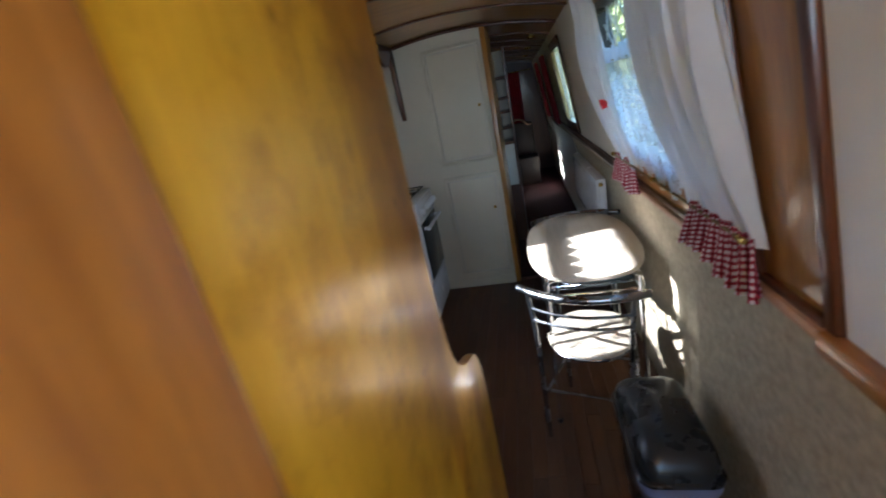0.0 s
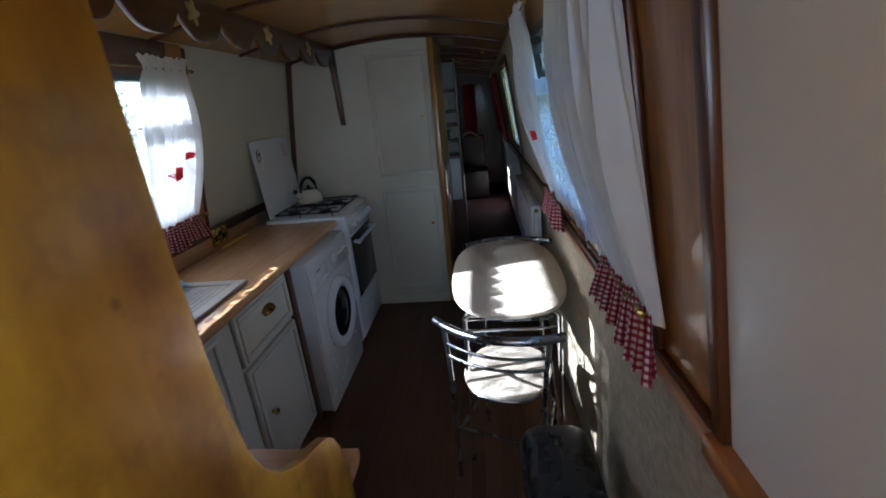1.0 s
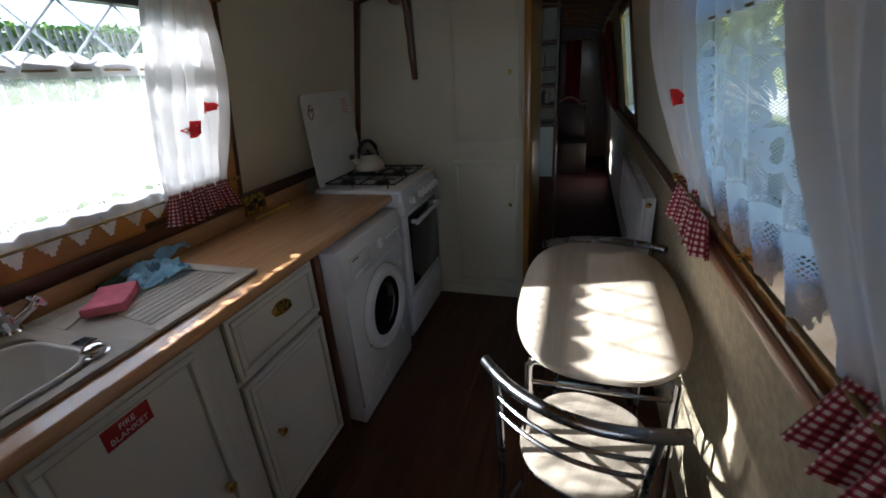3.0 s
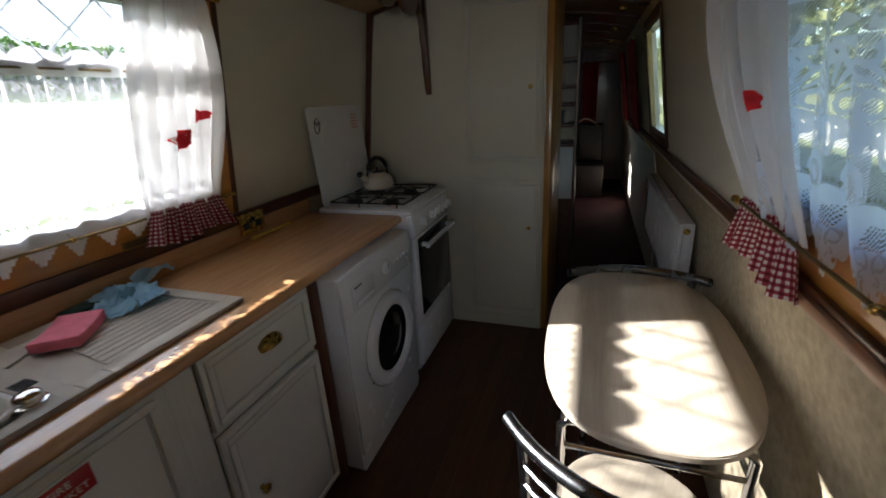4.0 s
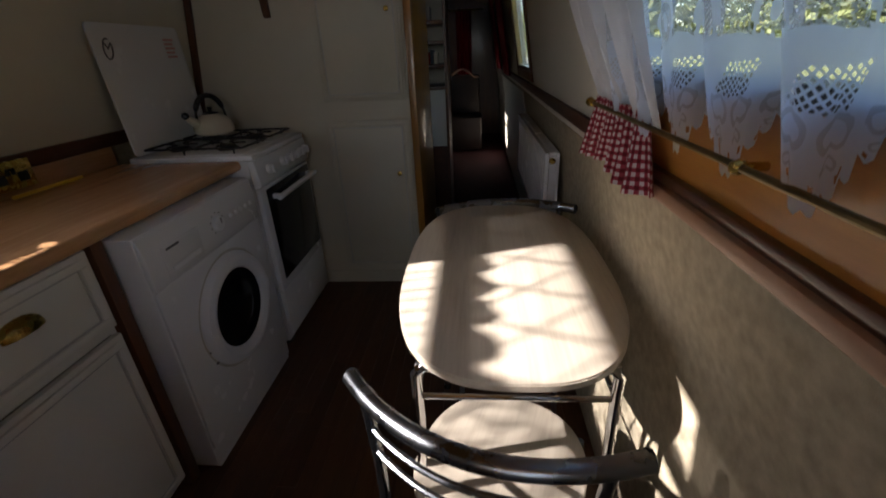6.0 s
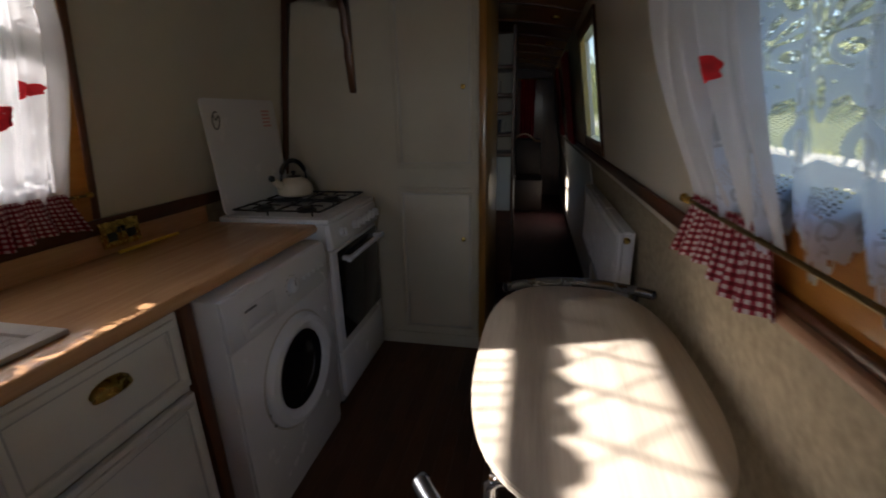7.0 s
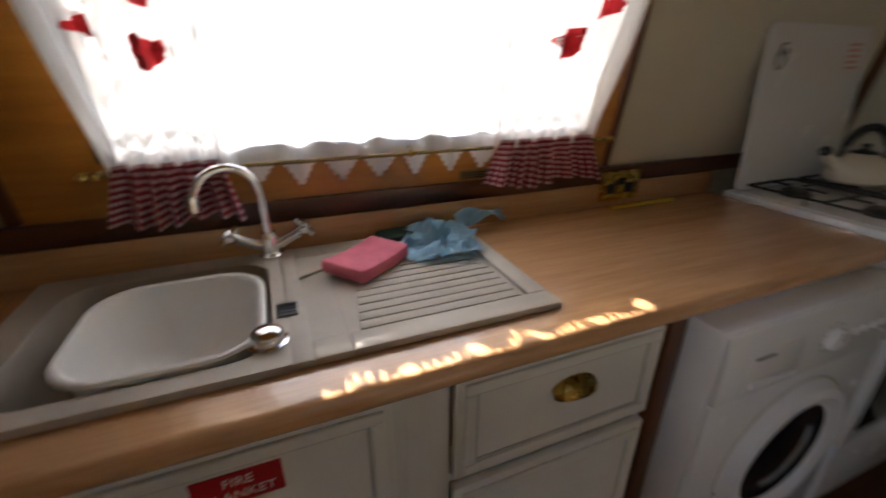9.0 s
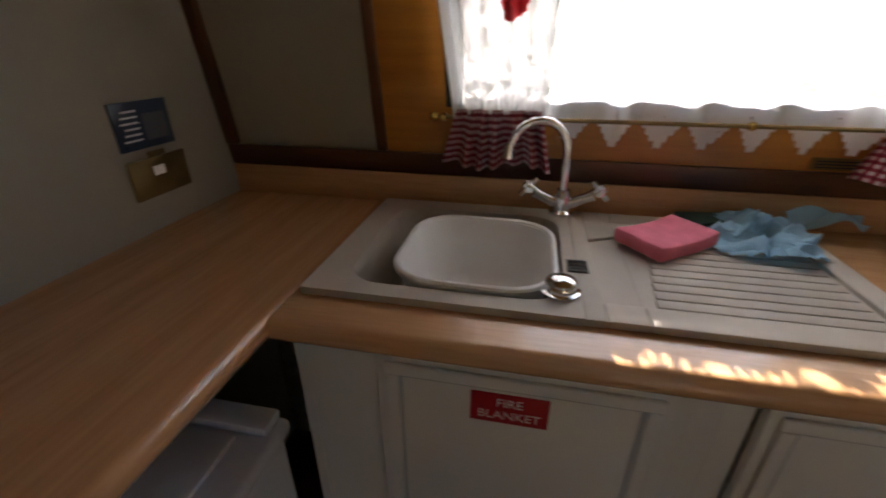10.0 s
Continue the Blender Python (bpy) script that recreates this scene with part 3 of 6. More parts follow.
def leaning(wall_x, s, y0, y1, z0, z1, inner=0.0, outer=0.05, bev=0.0):
    """A board that lies on a leaning wall: s is +1 on the left side, -1 on the right; inner and outer are from the wall's face."""
    a = [(wall_x(z0) + s * inner, z0), (wall_x(z1) + s * inner, z1), (wall_x(z1) - s * outer, z1), (wall_x(z0) - s * outer, z0)]
    return prism(a, "y", y0, y1, bev)


Y_AFT, Y_END = -1.3, 8.6
DOOR_Y = 0.80
FRONT = 3.64

# floor base, ceiling, closing walls
floor = setting("floor", cube(-0.62, 1.36, Y_AFT, 3.69, -0.06, -0.012), "floor", "brown laminate strip floor of the galley", "floor")
setting("passage_floor", cube(-0.62, 1.36, 3.69, Y_END, -0.06, 0.0), "carpet_red", "dark red carpet in the passage", "carpet")
roof = [(x, roof_z(x)) for x in np.linspace(-0.45, 1.15, 25)]
setting("ceiling", prism(roof + [(x, z + 0.04) for x, z in roof[::-1]], "y", Y_AFT, Y_END), "ceiling", "arched ceiling of varnished honey ply panels", "ceiling")
ribs = [0.35, 1.0, 1.68, 2.36, 3.04, 4.35, 4.9, 5.45, 6.0, 6.6, 7.2, 7.8]
for y in ribs:
    o = [(x, roof_z(x) + 0.001) for x in np.linspace(-0.41, 1.11, 25)]
    setting("ceiling_trim", prism(o + [(x, z - 0.012) for x, z in o[::-1]], "y", y - 0.016, y + 0.016, 0.003), "mahogany", "thin dark wooden strip across the ceiling", "trim")
setting("end_wall", cube(-0.62, 1.36, Y_END, Y_END + 0.05, -0.06, 2.02), "mahogany_up", "dark wooden wall at the far end", "wall")
# Unseen wall added to close the cabin astern, open at the fill lamp.
aft = [(-0.62, -0.06), (0.69, -0.06), (0.69, 1.9), (1.21, 1.9), (1.21, -0.06), (1.36, -0.06), (1.36, 2.02), (-0.62, 2.02)]
setting("stern_wall", prism(aft, "y", Y_AFT - 0.05, Y_AFT), "ply", "unseen stern wall, added with an opening at the fill lamp", "wall")

# left side: openings as (y0, y1, z0, z1)
W_LEFT = (1.36, 2.42, 1.125, 1.735)
W_LEFT_FAR = (6.16, 6.72, 1.20, 1.60)
W_RIGHT = (1.28, 2.36, 1.190, 1.735)
# W_RIGHT's unseen neighbour astern: an opening added for the aft fill lamp.
W_RIGHT_UNSEEN = (-0.75, 0.15, 1.125, 1.735)
W_RIGHT_FAR = (3.87, 4.54, 1.135, 1.75)


def side_wall(name, wall_x, s, spans, openings, label):
    """The cabin side above the gunwale, in one mesh with the openings left out."""
    bits = []
    for y0, y1 in spans:
        hit = [o for o in openings if y0 <= o[0] and o[1] <= y1]
        if not hit:
            bits.append(leaning(wall_x, s, y0, y1, 1.0, 1.90))
        for o in hit:
            bits += [leaning(wall_x, s, y0, o[0], 1.0, 1.90), leaning(wall_x, s, o[1], y1, 1.0, 1.90),
                     leaning(wall_x, s, o[0], o[1], 1.0, o[2]), leaning(wall_x, s, o[0], o[1], o[3], 1.90)]
    return setting(name, joined(*bits), "wall", label, "wall")


side_wall("wall_left", left_x, 1, [(Y_AFT, 1.2), (1.2, 2.53), (2.53, 5.0), (5.0, Y_END)], [W_LEFT, W_LEFT_FAR], "cream painted cabin side with a window over the sink")
side_wall("wall_right", right_x, -1, [(Y_AFT, 1.1), (1.1, 2.5), (2.5, 5.0), (5.0, Y_END)], [W_RIGHT_UNSEEN, W_RIGHT, W_RIGHT_FAR], "cream painted cabin side with a curtained window")
setting("lower_wall_left", cube(-0.60, -0.535, Y_AFT, Y_END, -0.06, 1.0), "carpet", "lower hull lining behind the cabinets", "wall")
low = [(low_right_x(z), z) for z in (-0.06, 0.3, 0.75, 0.9, 1.0)]
setting("lower_wall_right", prism(low + [(1.42, 1.0), (1.42, -0.06)], "y", Y_AFT, Y_END), "carpet", "beige carpet lining below the gunwale", "wall")


def boards(name, wall_x, s, y0, y1, o, material, below, above, label):
    """Wooden panelling round a window, on the wall's face, board by board."""
    t = 0.008
    for a, b, c, d, m in ((y0, o[0], 1.02, 1.87, material), (o[1], y1, 1.02, 1.87, material), (o[0], o[1], 1.02, o[2], below), (o[0], o[1], o[3], 1.87, above)):
        setting(name, leaning(wall_x, s, a, b, c, d, t, -0.001), m, label, "panelling")


boards("window_board_left", left_x, 1, 1.215, 2.52, W_LEFT, "pine", "pine", "mahogany", "orange varnished board beside the sink window")
boards("window_board_right", right_x, -1, 1.068, 2.40, W_RIGHT, "oak", "pine", "oak", "varnished board beside the dining window")

# trims and rails
setting("dado_left", leaning(left_x, 1, DOOR_Y, FRONT, 0.972, 1.022, 0.018, -0.001, 0.004), "mahogany", "dark mahogany rail above the worktop", "trim")
setting("dado_right", leaning(right_x, -1, 2.42, 6.6, 1.03, 1.075, 0.016, -0.001, 0.004), "mahogany", "dark mahogany rail along the cabin side", "trim")
setting("window_ledge", cube(1.205, 1.26, 1.068, 2.42, 1.024, 1.046, 0.004), "sill", "pale worn wooden ledge under the window", "ledge")
setting("window_ledge_back", leaning(right_x, -1, 1.068, 2.42, 1.0465, 1.066, 0.02, -0.001, 0.003), "mahogany", "dark strip behind the window ledge", "trim")
setting("aft_rail", cube(1.203, 1.26, Y_AFT, 1.0675, 1.006, 1.046, 0.006), "pine", "varnished wooden rail below the white panel", "trim")
setting("aft_panel", leaning(right_x, -1, 0.16, 1.037, 1.047, 1.86, 0.005, -0.001), "white_panel", "glossy white panel beside the galley entrance", "panelling")
setting("corner_trim", prism([(left_x(1.02) - 0.001, 1.02), (left_x(1.88) - 0.001, 1.88), (left_x(1.88) + 0.03, 1.88), (left_x(1.02) + 0.03, 1.02)], "y", FRONT - 0.022, FRONT - 0.001, 0.003), "mahogany_up", "dark corner moulding between cabin side and cupboard", "trim")
setting("aft_corner_trim", leaning(left_x, 1, DOOR_Y + 0.001, DOOR_Y + 0.03, 1.023, 1.87, 0.022, -0.001, 0.003), "mahogany_up", "dark corner moulding beside the bulkhead", "trim")
setting("post_trim", leaning(right_x, -1, 1.038, 1.067, 1.0465, 1.86, 0.018, -0.001, 0.004), "mahogany_up", "dark upright strip beside the window boards", "trim")
setting("post_trim", leaning(right_x, -1, 1.240, 1.268, 1.067, 1.86, 0.022, -0.0085, 0.004), "mahogany_up", "dark upright window moulding", "trim")
setting("post_trim", leaning(left_x, 1, 1.19, 1.214, 1.023, 1.86, 0.014, -0.001, 0.004), "mahogany_up", "dark upright strip beside the sink window boards", "trim")
setting("post_trim", leaning(left_x, 1, 2.521, 2.545, 1.023, 1.86, 0.012, -0.001, 0.004), "mahogany_up", "dark upright strip beside the sink window boards", "trim")

# Thin sheet over the cream wall that carries the painted shade.
setting("lining_panel", leaning(left_x, 1, DOOR_Y + 0.031, 1.189, 1.023, 1.87, 0.005, -0.001), "beige", "panel laid over the wall, its shade painted in a darker beige", "panelling")

# bulkhead and the varnished side panel at the galley's entrance, with its shaped front edge
bulk = [(-0.53, 0.0), (0.636, 0.0), (0.636, roof_z(0.636) - 0.002)] + [(x, roof_z(x) - 0.002) for x in np.linspace(0.6, -0.38, 8)] + [(left_x(1.0) + 0.002, 1.0), (-0.53, 0.99)]
setting("bulkhead", prism(bulk, "y", DOOR_Y - 0.025, DOOR_Y), "beige", "bulkhead behind the worktop's return, its shade painted in a darker beige", "bulkhead")
TOP = roof_z(0.646) - 0.002
edge = [(Y_AFT, 0.0), (1.098, 0.0), (1.100, 0.5), (1.100, 0.90), (1.096, 0.955), (1.084, 1.010), (1.068, 1.042), (1.048, 1.062), (1.020, 1.076), (0.985, 1.090), (0.950, 1.108), (0.920, 1.132), (0.900, 1.160),
        (0.886, 1.195), (0.876, 1.25), (0.870, 1.32), (0.867, 1.42), (0.866, TOP), (Y_AFT, TOP)]
setting("side_panel", prism(edge, "x", 0.637, 0.655, 0.003), "ply", "varnished honey plywood side panel with a scrolled edge", "panel")
setting("side_post", cube(0.6555, 0.668, 0.02, 0.524, 0.0, roof_z(0.66) - 0.003, 0.004), "ply_red", "reddish varnished board on the side panel", "panelling")


# ---- windows ----
def window(name, wall_x, s, o, label, transom=1.545, lattice=True, paint="frame_black"):
    y0, y1, z0, z1 = o
    w = thing(name, ((wall_x(z0)), (y0 + y1) / 2, z0), label, "window", kind="structure")
    f = 0.022
    part("window_frame", joined(leaning(wall_x, s, y0 - 0.004, y0 + f, z0, z1, 0.010, 0.04), leaning(wall_x, s, y1 - f, y1 + 0.004, z0, z1, 0.010, 0.04),
                                leaning(wall_x, s, y0 + f, y1 - f, z0, z0 + f, 0.010, 0.04), leaning(wall_x, s, y0 + f, y1 - f, z1 - f, z1 + 0.004, 0.010, 0.04)), paint, w)
    if transom:
        part("transom", leaning(wall_x, s, y0 + f, y1 - f, transom - 0.012, transom + 0.012, 0.006, 0.036), "frame_black", w)
    spans = [(z0 + f, (transom or z1) - (0.012 if transom else f))] + ([(transom + 0.012, z1 - f)] if transom else [])
    for a, b in spans:
        pane = part("pane", leaning(wall_x, s, y0 + f, y1 - f, a, b, -0.018, 0.022), "pane", w)
        pane.visible_shadow = False
    if lattice and transom:
        a, b = spans[1]
        pitch = 0.155
        n = int((y1 - y0) / pitch) + 1
        for k in range(-1, n + 1):
            for d in (1, -1):
                p = [(y0 + f + (k + (0 if d > 0 else 1)) * pitch + d * pitch * 1.0 * i, a + (b - a) * i) for i in (0.0, 1.0)]
                lo, hi = y0 + f, y1 - f
                (ya, za), (yb, zb) = p
                ta = max(0.0, min(1.0, ((lo if d > 0 else hi) - ya) / (yb - ya)))
                tb = max(0.0, min(1.0, ((hi if d > 0 else lo) - ya) / (yb - ya)))
                if tb - ta < 0.08:
                    continue
                q = [(ya + (yb - ya) * t, za + (zb - za) * t) for t in (ta, tb)]
                part("lead_strip", tube([(wall_x(z) - s * 0.0165, y, z) for y, z in q], 0.0040, 6, squash=0.6), "lead", w)
        yc = y1 - 0.11
        xc = wall_x(b)
        part("window_catch", joined(cube(xc - 0.012, xc + 0.012, yc - 0.018, yc + 0.018, b - 0.012, b + 0.014, 0.003),
                                    tube([(xc + s * 0.012, yc, b), (xc + s * 0.03, yc + 0.01, b - 0.012), (xc + s * 0.036, yc + 0.035, b - 0.035), (xc + s * 0.034, yc + 0.05, b - 0.06)], [0.007, 0.008, 0.007, 0.005], 8)), "frame_black", w)
    return w


window("window_1", left_x, 1, W_LEFT, "black-framed window with a leaded diamond hopper over the sink")
window("window_2", right_x, -1, W_RIGHT, "black-framed window with a leaded diamond hopper beside the table")
# Never in view; added as the opening at the aft fill lamp.
window("window_5", right_x, -1, W_RIGHT_UNSEEN, "unseen black-framed window added at the aft fill lamp", None, False)
window("window_3", right_x, -1, W_RIGHT_FAR, "small cream-framed window along the passage", None, False, "cream")
window("window_4", left_x, 1, W_LEFT_FAR, "small window far along the cabin", 1.45, False)
y0, y1, z0, z1 = W_RIGHT_FAR
for a, b, c, d in ((y0 - 0.05, y0 - 0.005, z0 - 0.05, z1 + 0.05), (y1 + 0.005, y1 + 0.05, z0 - 0.05, z1 + 0.05), (y0 - 0.004, y1 + 0.004, z0 - 0.05, z0 - 0.002), (y0 - 0.004, y1 + 0.004, z1 + 0.005, z1 + 0.05)):
    setting("window_moulding", leaning(right_x, -1, a, b, c, d, 0.014, -0.001, 0.003), "mahogany_up", "dark wooden moulding round the passage window", "trim")

y0, y1, z0, z1 = W_RIGHT_FAR
solid("window_blind", leaning(right_x, -1, y0 + 0.42, y1 - 0.024, z0 + 0.024, z1 - 0.024, 0.006, -0.003), "blind", "plain cream cloth half drawn over the passage window", "blind")

# ---- tall cupboard ----
cup = thing("tall_cupboard", (0.1, FRONT, 0), "tall cream painted cupboard with two panelled doors", "cupboard")
face = [(-0.52, 0.0), (0.588, 0.0), (0.588, roof_z(0.588) - 0.014)] + [(x, roof_z(x) - 0.014) for x in np.linspace(0.5, -0.36, 10)] + [(left_x(1.0) + 0.003, 1.0), (-0.52, 0.98)]
part("body", prism(face, "y", FRONT, 4.30), "cupboard", cup)


def cupboard_door(x0, x1, z0, z1, knob_z):
    d = part("door", cube(x0, x1, FRONT - 0.020, FRONT - 0.001, z0, z1, 0.004), "cupboard", cup)
    for k, (a, b, c, e) in enumerate(((x0 + 0.012, x1 - 0.012, z0 + 0.012, z0 + 0.03), (x0 + 0.012, x1 - 0.012, z1 - 0.03, z1 - 0.012), (x0 + 0.012, x0 + 0.03, z0 + 0.0305, z1 - 0.0305), (x1 - 0.03, x1 - 0.012, z0 + 0.0305, z1 - 0.0305))):
        part("moulding", cube(a, b, FRONT - 0.030, FRONT - 0.0198, c, e, 0.004), "cupboard", d)
    # Thin grey strips paint the shadow line inside the door's moulding.
    for a, b, c, e in ((x0 + 0.031, x1 - 0.031, z0 + 0.031, z0 + 0.036), (x0 + 0.031, x1 - 0.031, z1 - 0.036, z1 - 0.031), (x0 + 0.031, x0 + 0.036, z0 + 0.0365, z1 - 0.0365), (x1 - 0.036, x1 - 0.031, z0 + 0.0365, z1 - 0.0365)):
        part("shade_line", cube(a, b, FRONT - 0.0235, FRONT - 0.0198, c, e), "line_grey", d)
    part("knob", lathe([(0.006, 0), (0.005, 0.010), (0.012, 0.016), (0.012, 0.022), (0.0, 0.027)], 16, Matrix.Translation((x1 - 0.062, FRONT - 0.02, knob_z)) @ Matrix.Rotation(radians(90), 4, "X")), "brass", d, "small round brass knob")
    return d


cupboard_door(0.155, 0.578, 1.045, 1.872, 1.443)
cupboard_door(0.150, 0.575, 0.105, 0.948, 0.675)
arch = [(x, roof_z(x) - 0.001) for x in np.linspace(-0.40, 1.10, 25)]
setting("arch_trim", prism(arch + [(x, z - 0.020) for x, z in arch[::-1]], "y", FRONT - 0.012, FRONT + 0.02, 0.003), "mahogany", "dark arched moulding under the ceiling", "trim")
setting("passage_post", cube(0.5885, 0.626, FRONT - 0.004, 4.32, 0.0, 1.945, 0.004), "oak", "varnished wooden post at the passage entrance", "trim")
setting("baseboard", cube(-0.5, 0.585, FRONT - 0.012, FRONT - 0.0005, -0.011, 0.075, 0.003), "cupboard", "cream painted plinth under the tall cupboard", "baseboard")
setting("threshold", cube(0.627, 1.29, 3.67, 3.705, -0.011, 0.006, 0.003), "mahogany", "dark wooden strip where the carpet begins", "trim")

# ---- scalloped valance ----
val = thing("valance", (-0.05, 2.2, 1.85), "scalloped brown wooden valance with gilt leaf carvings", "valance")
lobe, depth = 0.247, 0.075
y = 0.802
drop = []
while y < FRONT - 0.06:
    for i in range(10):
        yy = y + lobe * i / 10
        if yy < FRONT - 0.03:
            drop.append((yy, 1.805 + depth * (1 - math.sin(math.pi * i / 10)) ** 1.6))
    y += lobe
outline = drop + [(FRONT - 0.03, 1.80), (FRONT - 0.03, roof_z(-0.05) - 0.003), (0.802, roof_z(-0.05) - 0.003)]
part("board", prism(outline, "x", -0.062, -0.044, 0.002), "valance", val)
for yc in (1.54, 2.11, 2.66, 3.15):
    leaf = []
    for i in range(24):
        t = i / 24 * math.tau
        r = 0.030 * (1 + 0.35 * math.cos(5 * t))
        leaf.append((yc + 0.9 * r * math.cos(t), 1.893 + 1.1 * r * math.sin(t)))
    part("gilt_leaf", prism(leaf, "x", -0.0438, -0.036, 0.0015), "gold", val, "gilt carved leaf")
br = [(FRONT - 0.0005, roof_z(-0.05) - 0.025), (FRONT - 0.075, roof_z(-0.05) - 0.025), (FRONT - 0.080, 1.83), (FRONT - 0.055, 1.78), (FRONT - 0.060, 1.72), (FRONT - 0.040, 1.66), (FRONT - 0.046, 1.60), (FRONT - 0.030, 1.52), (FRONT - 0.022, 1.46), (FRONT - 0.010, 1.432), (FRONT - 0.0005, 1.435)]
solid("bracket", prism(br, "x", -0.078, -0.044, 0.004), "valance", "long tapered wooden bracket on the cupboard front", "bracket")


# ---- curtains, rods, lace ----
def rod(wall_x, s, z, off, y0, y1, brackets, label):
    x = wall_x(z) + s * off
    r = thing("curtain_rod", (x, y0, z), label, "curtain rod")
    part("rod", tube([(x, y0, z), (x, y1, z)], 0.0042, 10), "brass_dark", r)
    for yy in (y0, y1):
        part("finial", lathe([(0, -0.012), (0.007, -0.009), (0.010, 0), (0.007, 0.009), (0, 0.012)], 14, Matrix.Translation((x, yy, z)) @ Matrix.Rotation(radians(90), 4, "X")), "brass", r)
    for yy in brackets:
        part("bracket", joined(tube([(wall_x(z) + s * 0.009, yy, z), (x + s * 0.004, yy, z)], 0.005, 8),
                               lathe([(0, -0.010), (0.006, -0.007), (0.0085, 0), (0.006, 0.007), (0, 0.010)], 14, Matrix.Translation((x, yy, z)) @ Matrix.Rotation(radians(90), 4, "Y"))), "brass", r)
    return r


rod(left_x, 1, 1.108, 0.034, 1.335, 2.50, (1.355, 1.935, 2.46), "thin brass rod holding the sink window curtains down")
rod(left_x, 1, 1.757, 0.058, 1.25, 2.50, (1.27, 2.48), "thin brass rod above the sink window")
rod(right_x, -1, 1.133, 0.036, 1.262, 2.46, (1.275, 1.86, 2.43), "thin brass rod holding the dining window curtains down")
rod(right_x, -1, 1.80, 0.045, 1.22, 2.52, (1.24, 2.50), "thin brass rod above the dining window")


def curtain(wall_x, s, top, bottom, z_top, z_rod, folds, seed, flowers, label, frill=0.085, belly=0.0, gap=0.034, puff=0.03, cloth="voile"):
    """A gathered white curtain, held at a rod top and bottom, with a gingham frill below the lower rod."""
    rnd = random.Random(seed)
    ph = [rnd.uniform(0, 6.28) for _ in range(4)]

    def place(u, v, lift=0.0):
        z = z_rod - 0.004 + (z_top - z_rod + 0.03) * v
        a = top[0] + (top[1] - top[0]) * u
        b = bottom[0] + (bottom[1] - bottom[0]) * u
        k = v ** 1.7 if belly >= 0 else v
        bulge = math.sin(math.pi * min(1, v * 1.02)) * belly
        yy = b + (a - b) * k + bulge * (u - 0.5) * 2 * abs(bottom[1] - bottom[0]) + 0.004 * math.sin(7 * v + ph[2])
        amp = 0.007 + 0.018 * math.sin(math.pi * min(1, max(0, v)))
        if v > 0.93:
            amp = 0.010
        f = math.sin(u * folds * math.tau + ph[0] + 0.8 * math.sin(2.2 * v + ph[1])) + 0.4 * math.sin(u * folds * 2.3 * math.tau + ph[3])
        off = gap + 0.012 * v + puff * math.sin(math.pi * max(0, min(1, v))) + 0.016 * max(0, min(1, (v - 0.84) / 0.1))
        z += 0.005 * math.sin(u * folds * 2.6 * math.tau + ph[1]) * max(0, (v - 0.95) / 0.05)
        mid = (top[0] + top[1]) / 2
        pinch = max(0.0, 1 - abs(v - 0.935) / 0.05)
        yy = mid + (yy - mid) * (1 - 0.10 * pinch + (0.16 if s > 0 else 0.06) * max(0.0, (v - 0.94) / 0.06))
        return (wall_x(z) + s * (off + amp * f + lift), yy, z)
    width = 1.5 * max(abs(top[1] - top[0]), abs(bottom[1] - bottom[0]))
    c = thing("curtain", (wall_x(z_rod) + s * 0.034, (bottom[0] + bottom[1]) / 2, z_rod), label, "curtain", "white window curtains")
    part("panel", sheet(90, 40, place, width, z_top - z_rod), cloth, c)

    def frilled(u, v):
        spread = 0.90 + 0.27 * (1 - v)
        mid = (bottom[0] + bottom[1]) / 2
        yy = mid + (bottom[0] + (bottom[1] - bottom[0]) * u - mid) * spread
        z = z_rod + 0.018 - (frill + 0.018) * (1 - v) + 0.008 * math.sin(u * 9 + ph[0]) * (1 - v)
        amp = 0.004 + 0.015 * (1 - v) if v < 0.8 else 0.006
        return (wall_x(z_rod) + s * (gap + 0.012 + amp * math.sin(u * folds * 1.25 * math.tau + ph[1] + 0.9 * math.sin(u * 11 + ph[2])) + 0.006 * (1 - v)), yy, z)
    part("frill", sheet(70, 14, frilled, width * 1.1, frill + 0.02), "gingham", c, "gathered red and white gingham frill")
    for u, v, r in flowers:
        wide = max(0.15, abs(bottom[1] - bottom[0]))

        def spot(i, share, lift):
            t = i / 60 * math.tau
            q = share * r * (1 + 0.16 * math.cos(3 * t + u * 9) + 0.10 * math.cos(5 * t + u * 5) + 0.06 * math.sin(11 * t))
            return place(u + q * math.cos(t) / wide, v + q * math.sin(t) / (z_top - z_rod), lift)
        bm = bmesh.new()
        rings = [[bm.verts.new(spot(i, k, h)) for i in range(60)] for k, h in ((0.25, 0.0045), (0.5, 0.004), (0.75, 0.004), (1.0, 0.0035), (1.0, 0.001))]
        bm.faces.new(rings[0])
        for p, q in zip(rings, rings[1:]):
            for i in range(60):
                j = (i + 1) % 60
                bm.faces.new((p[i], q[i], q[j], p[j]))
        bmesh.ops.recalc_face_normals(bm, faces=bm.faces[:])
        part("poppy", bm, "poppy", c, "embroidered red poppy")
    return c


curtain(left_x, 1, (2.19, 2.455), (2.14, 2.44), 1.775, 1.108, 5.5, 3, [(0.46, 0.33, 0.030), (0.68, 0.43, 0.020)], "white cotton curtain with red poppies and gingham frill", 0.095, 0.09)
curtain(left_x, 1, (1.29, 1.62), (1.375, 1.565), 1.775, 1.108, 5.0, 4, [(0.62, 0.29, 0.022), (0.68, 0.41, 0.018), (0.28, 0.34, 0.014)], "white cotton curtain with red poppies beside the tap", 0.095)
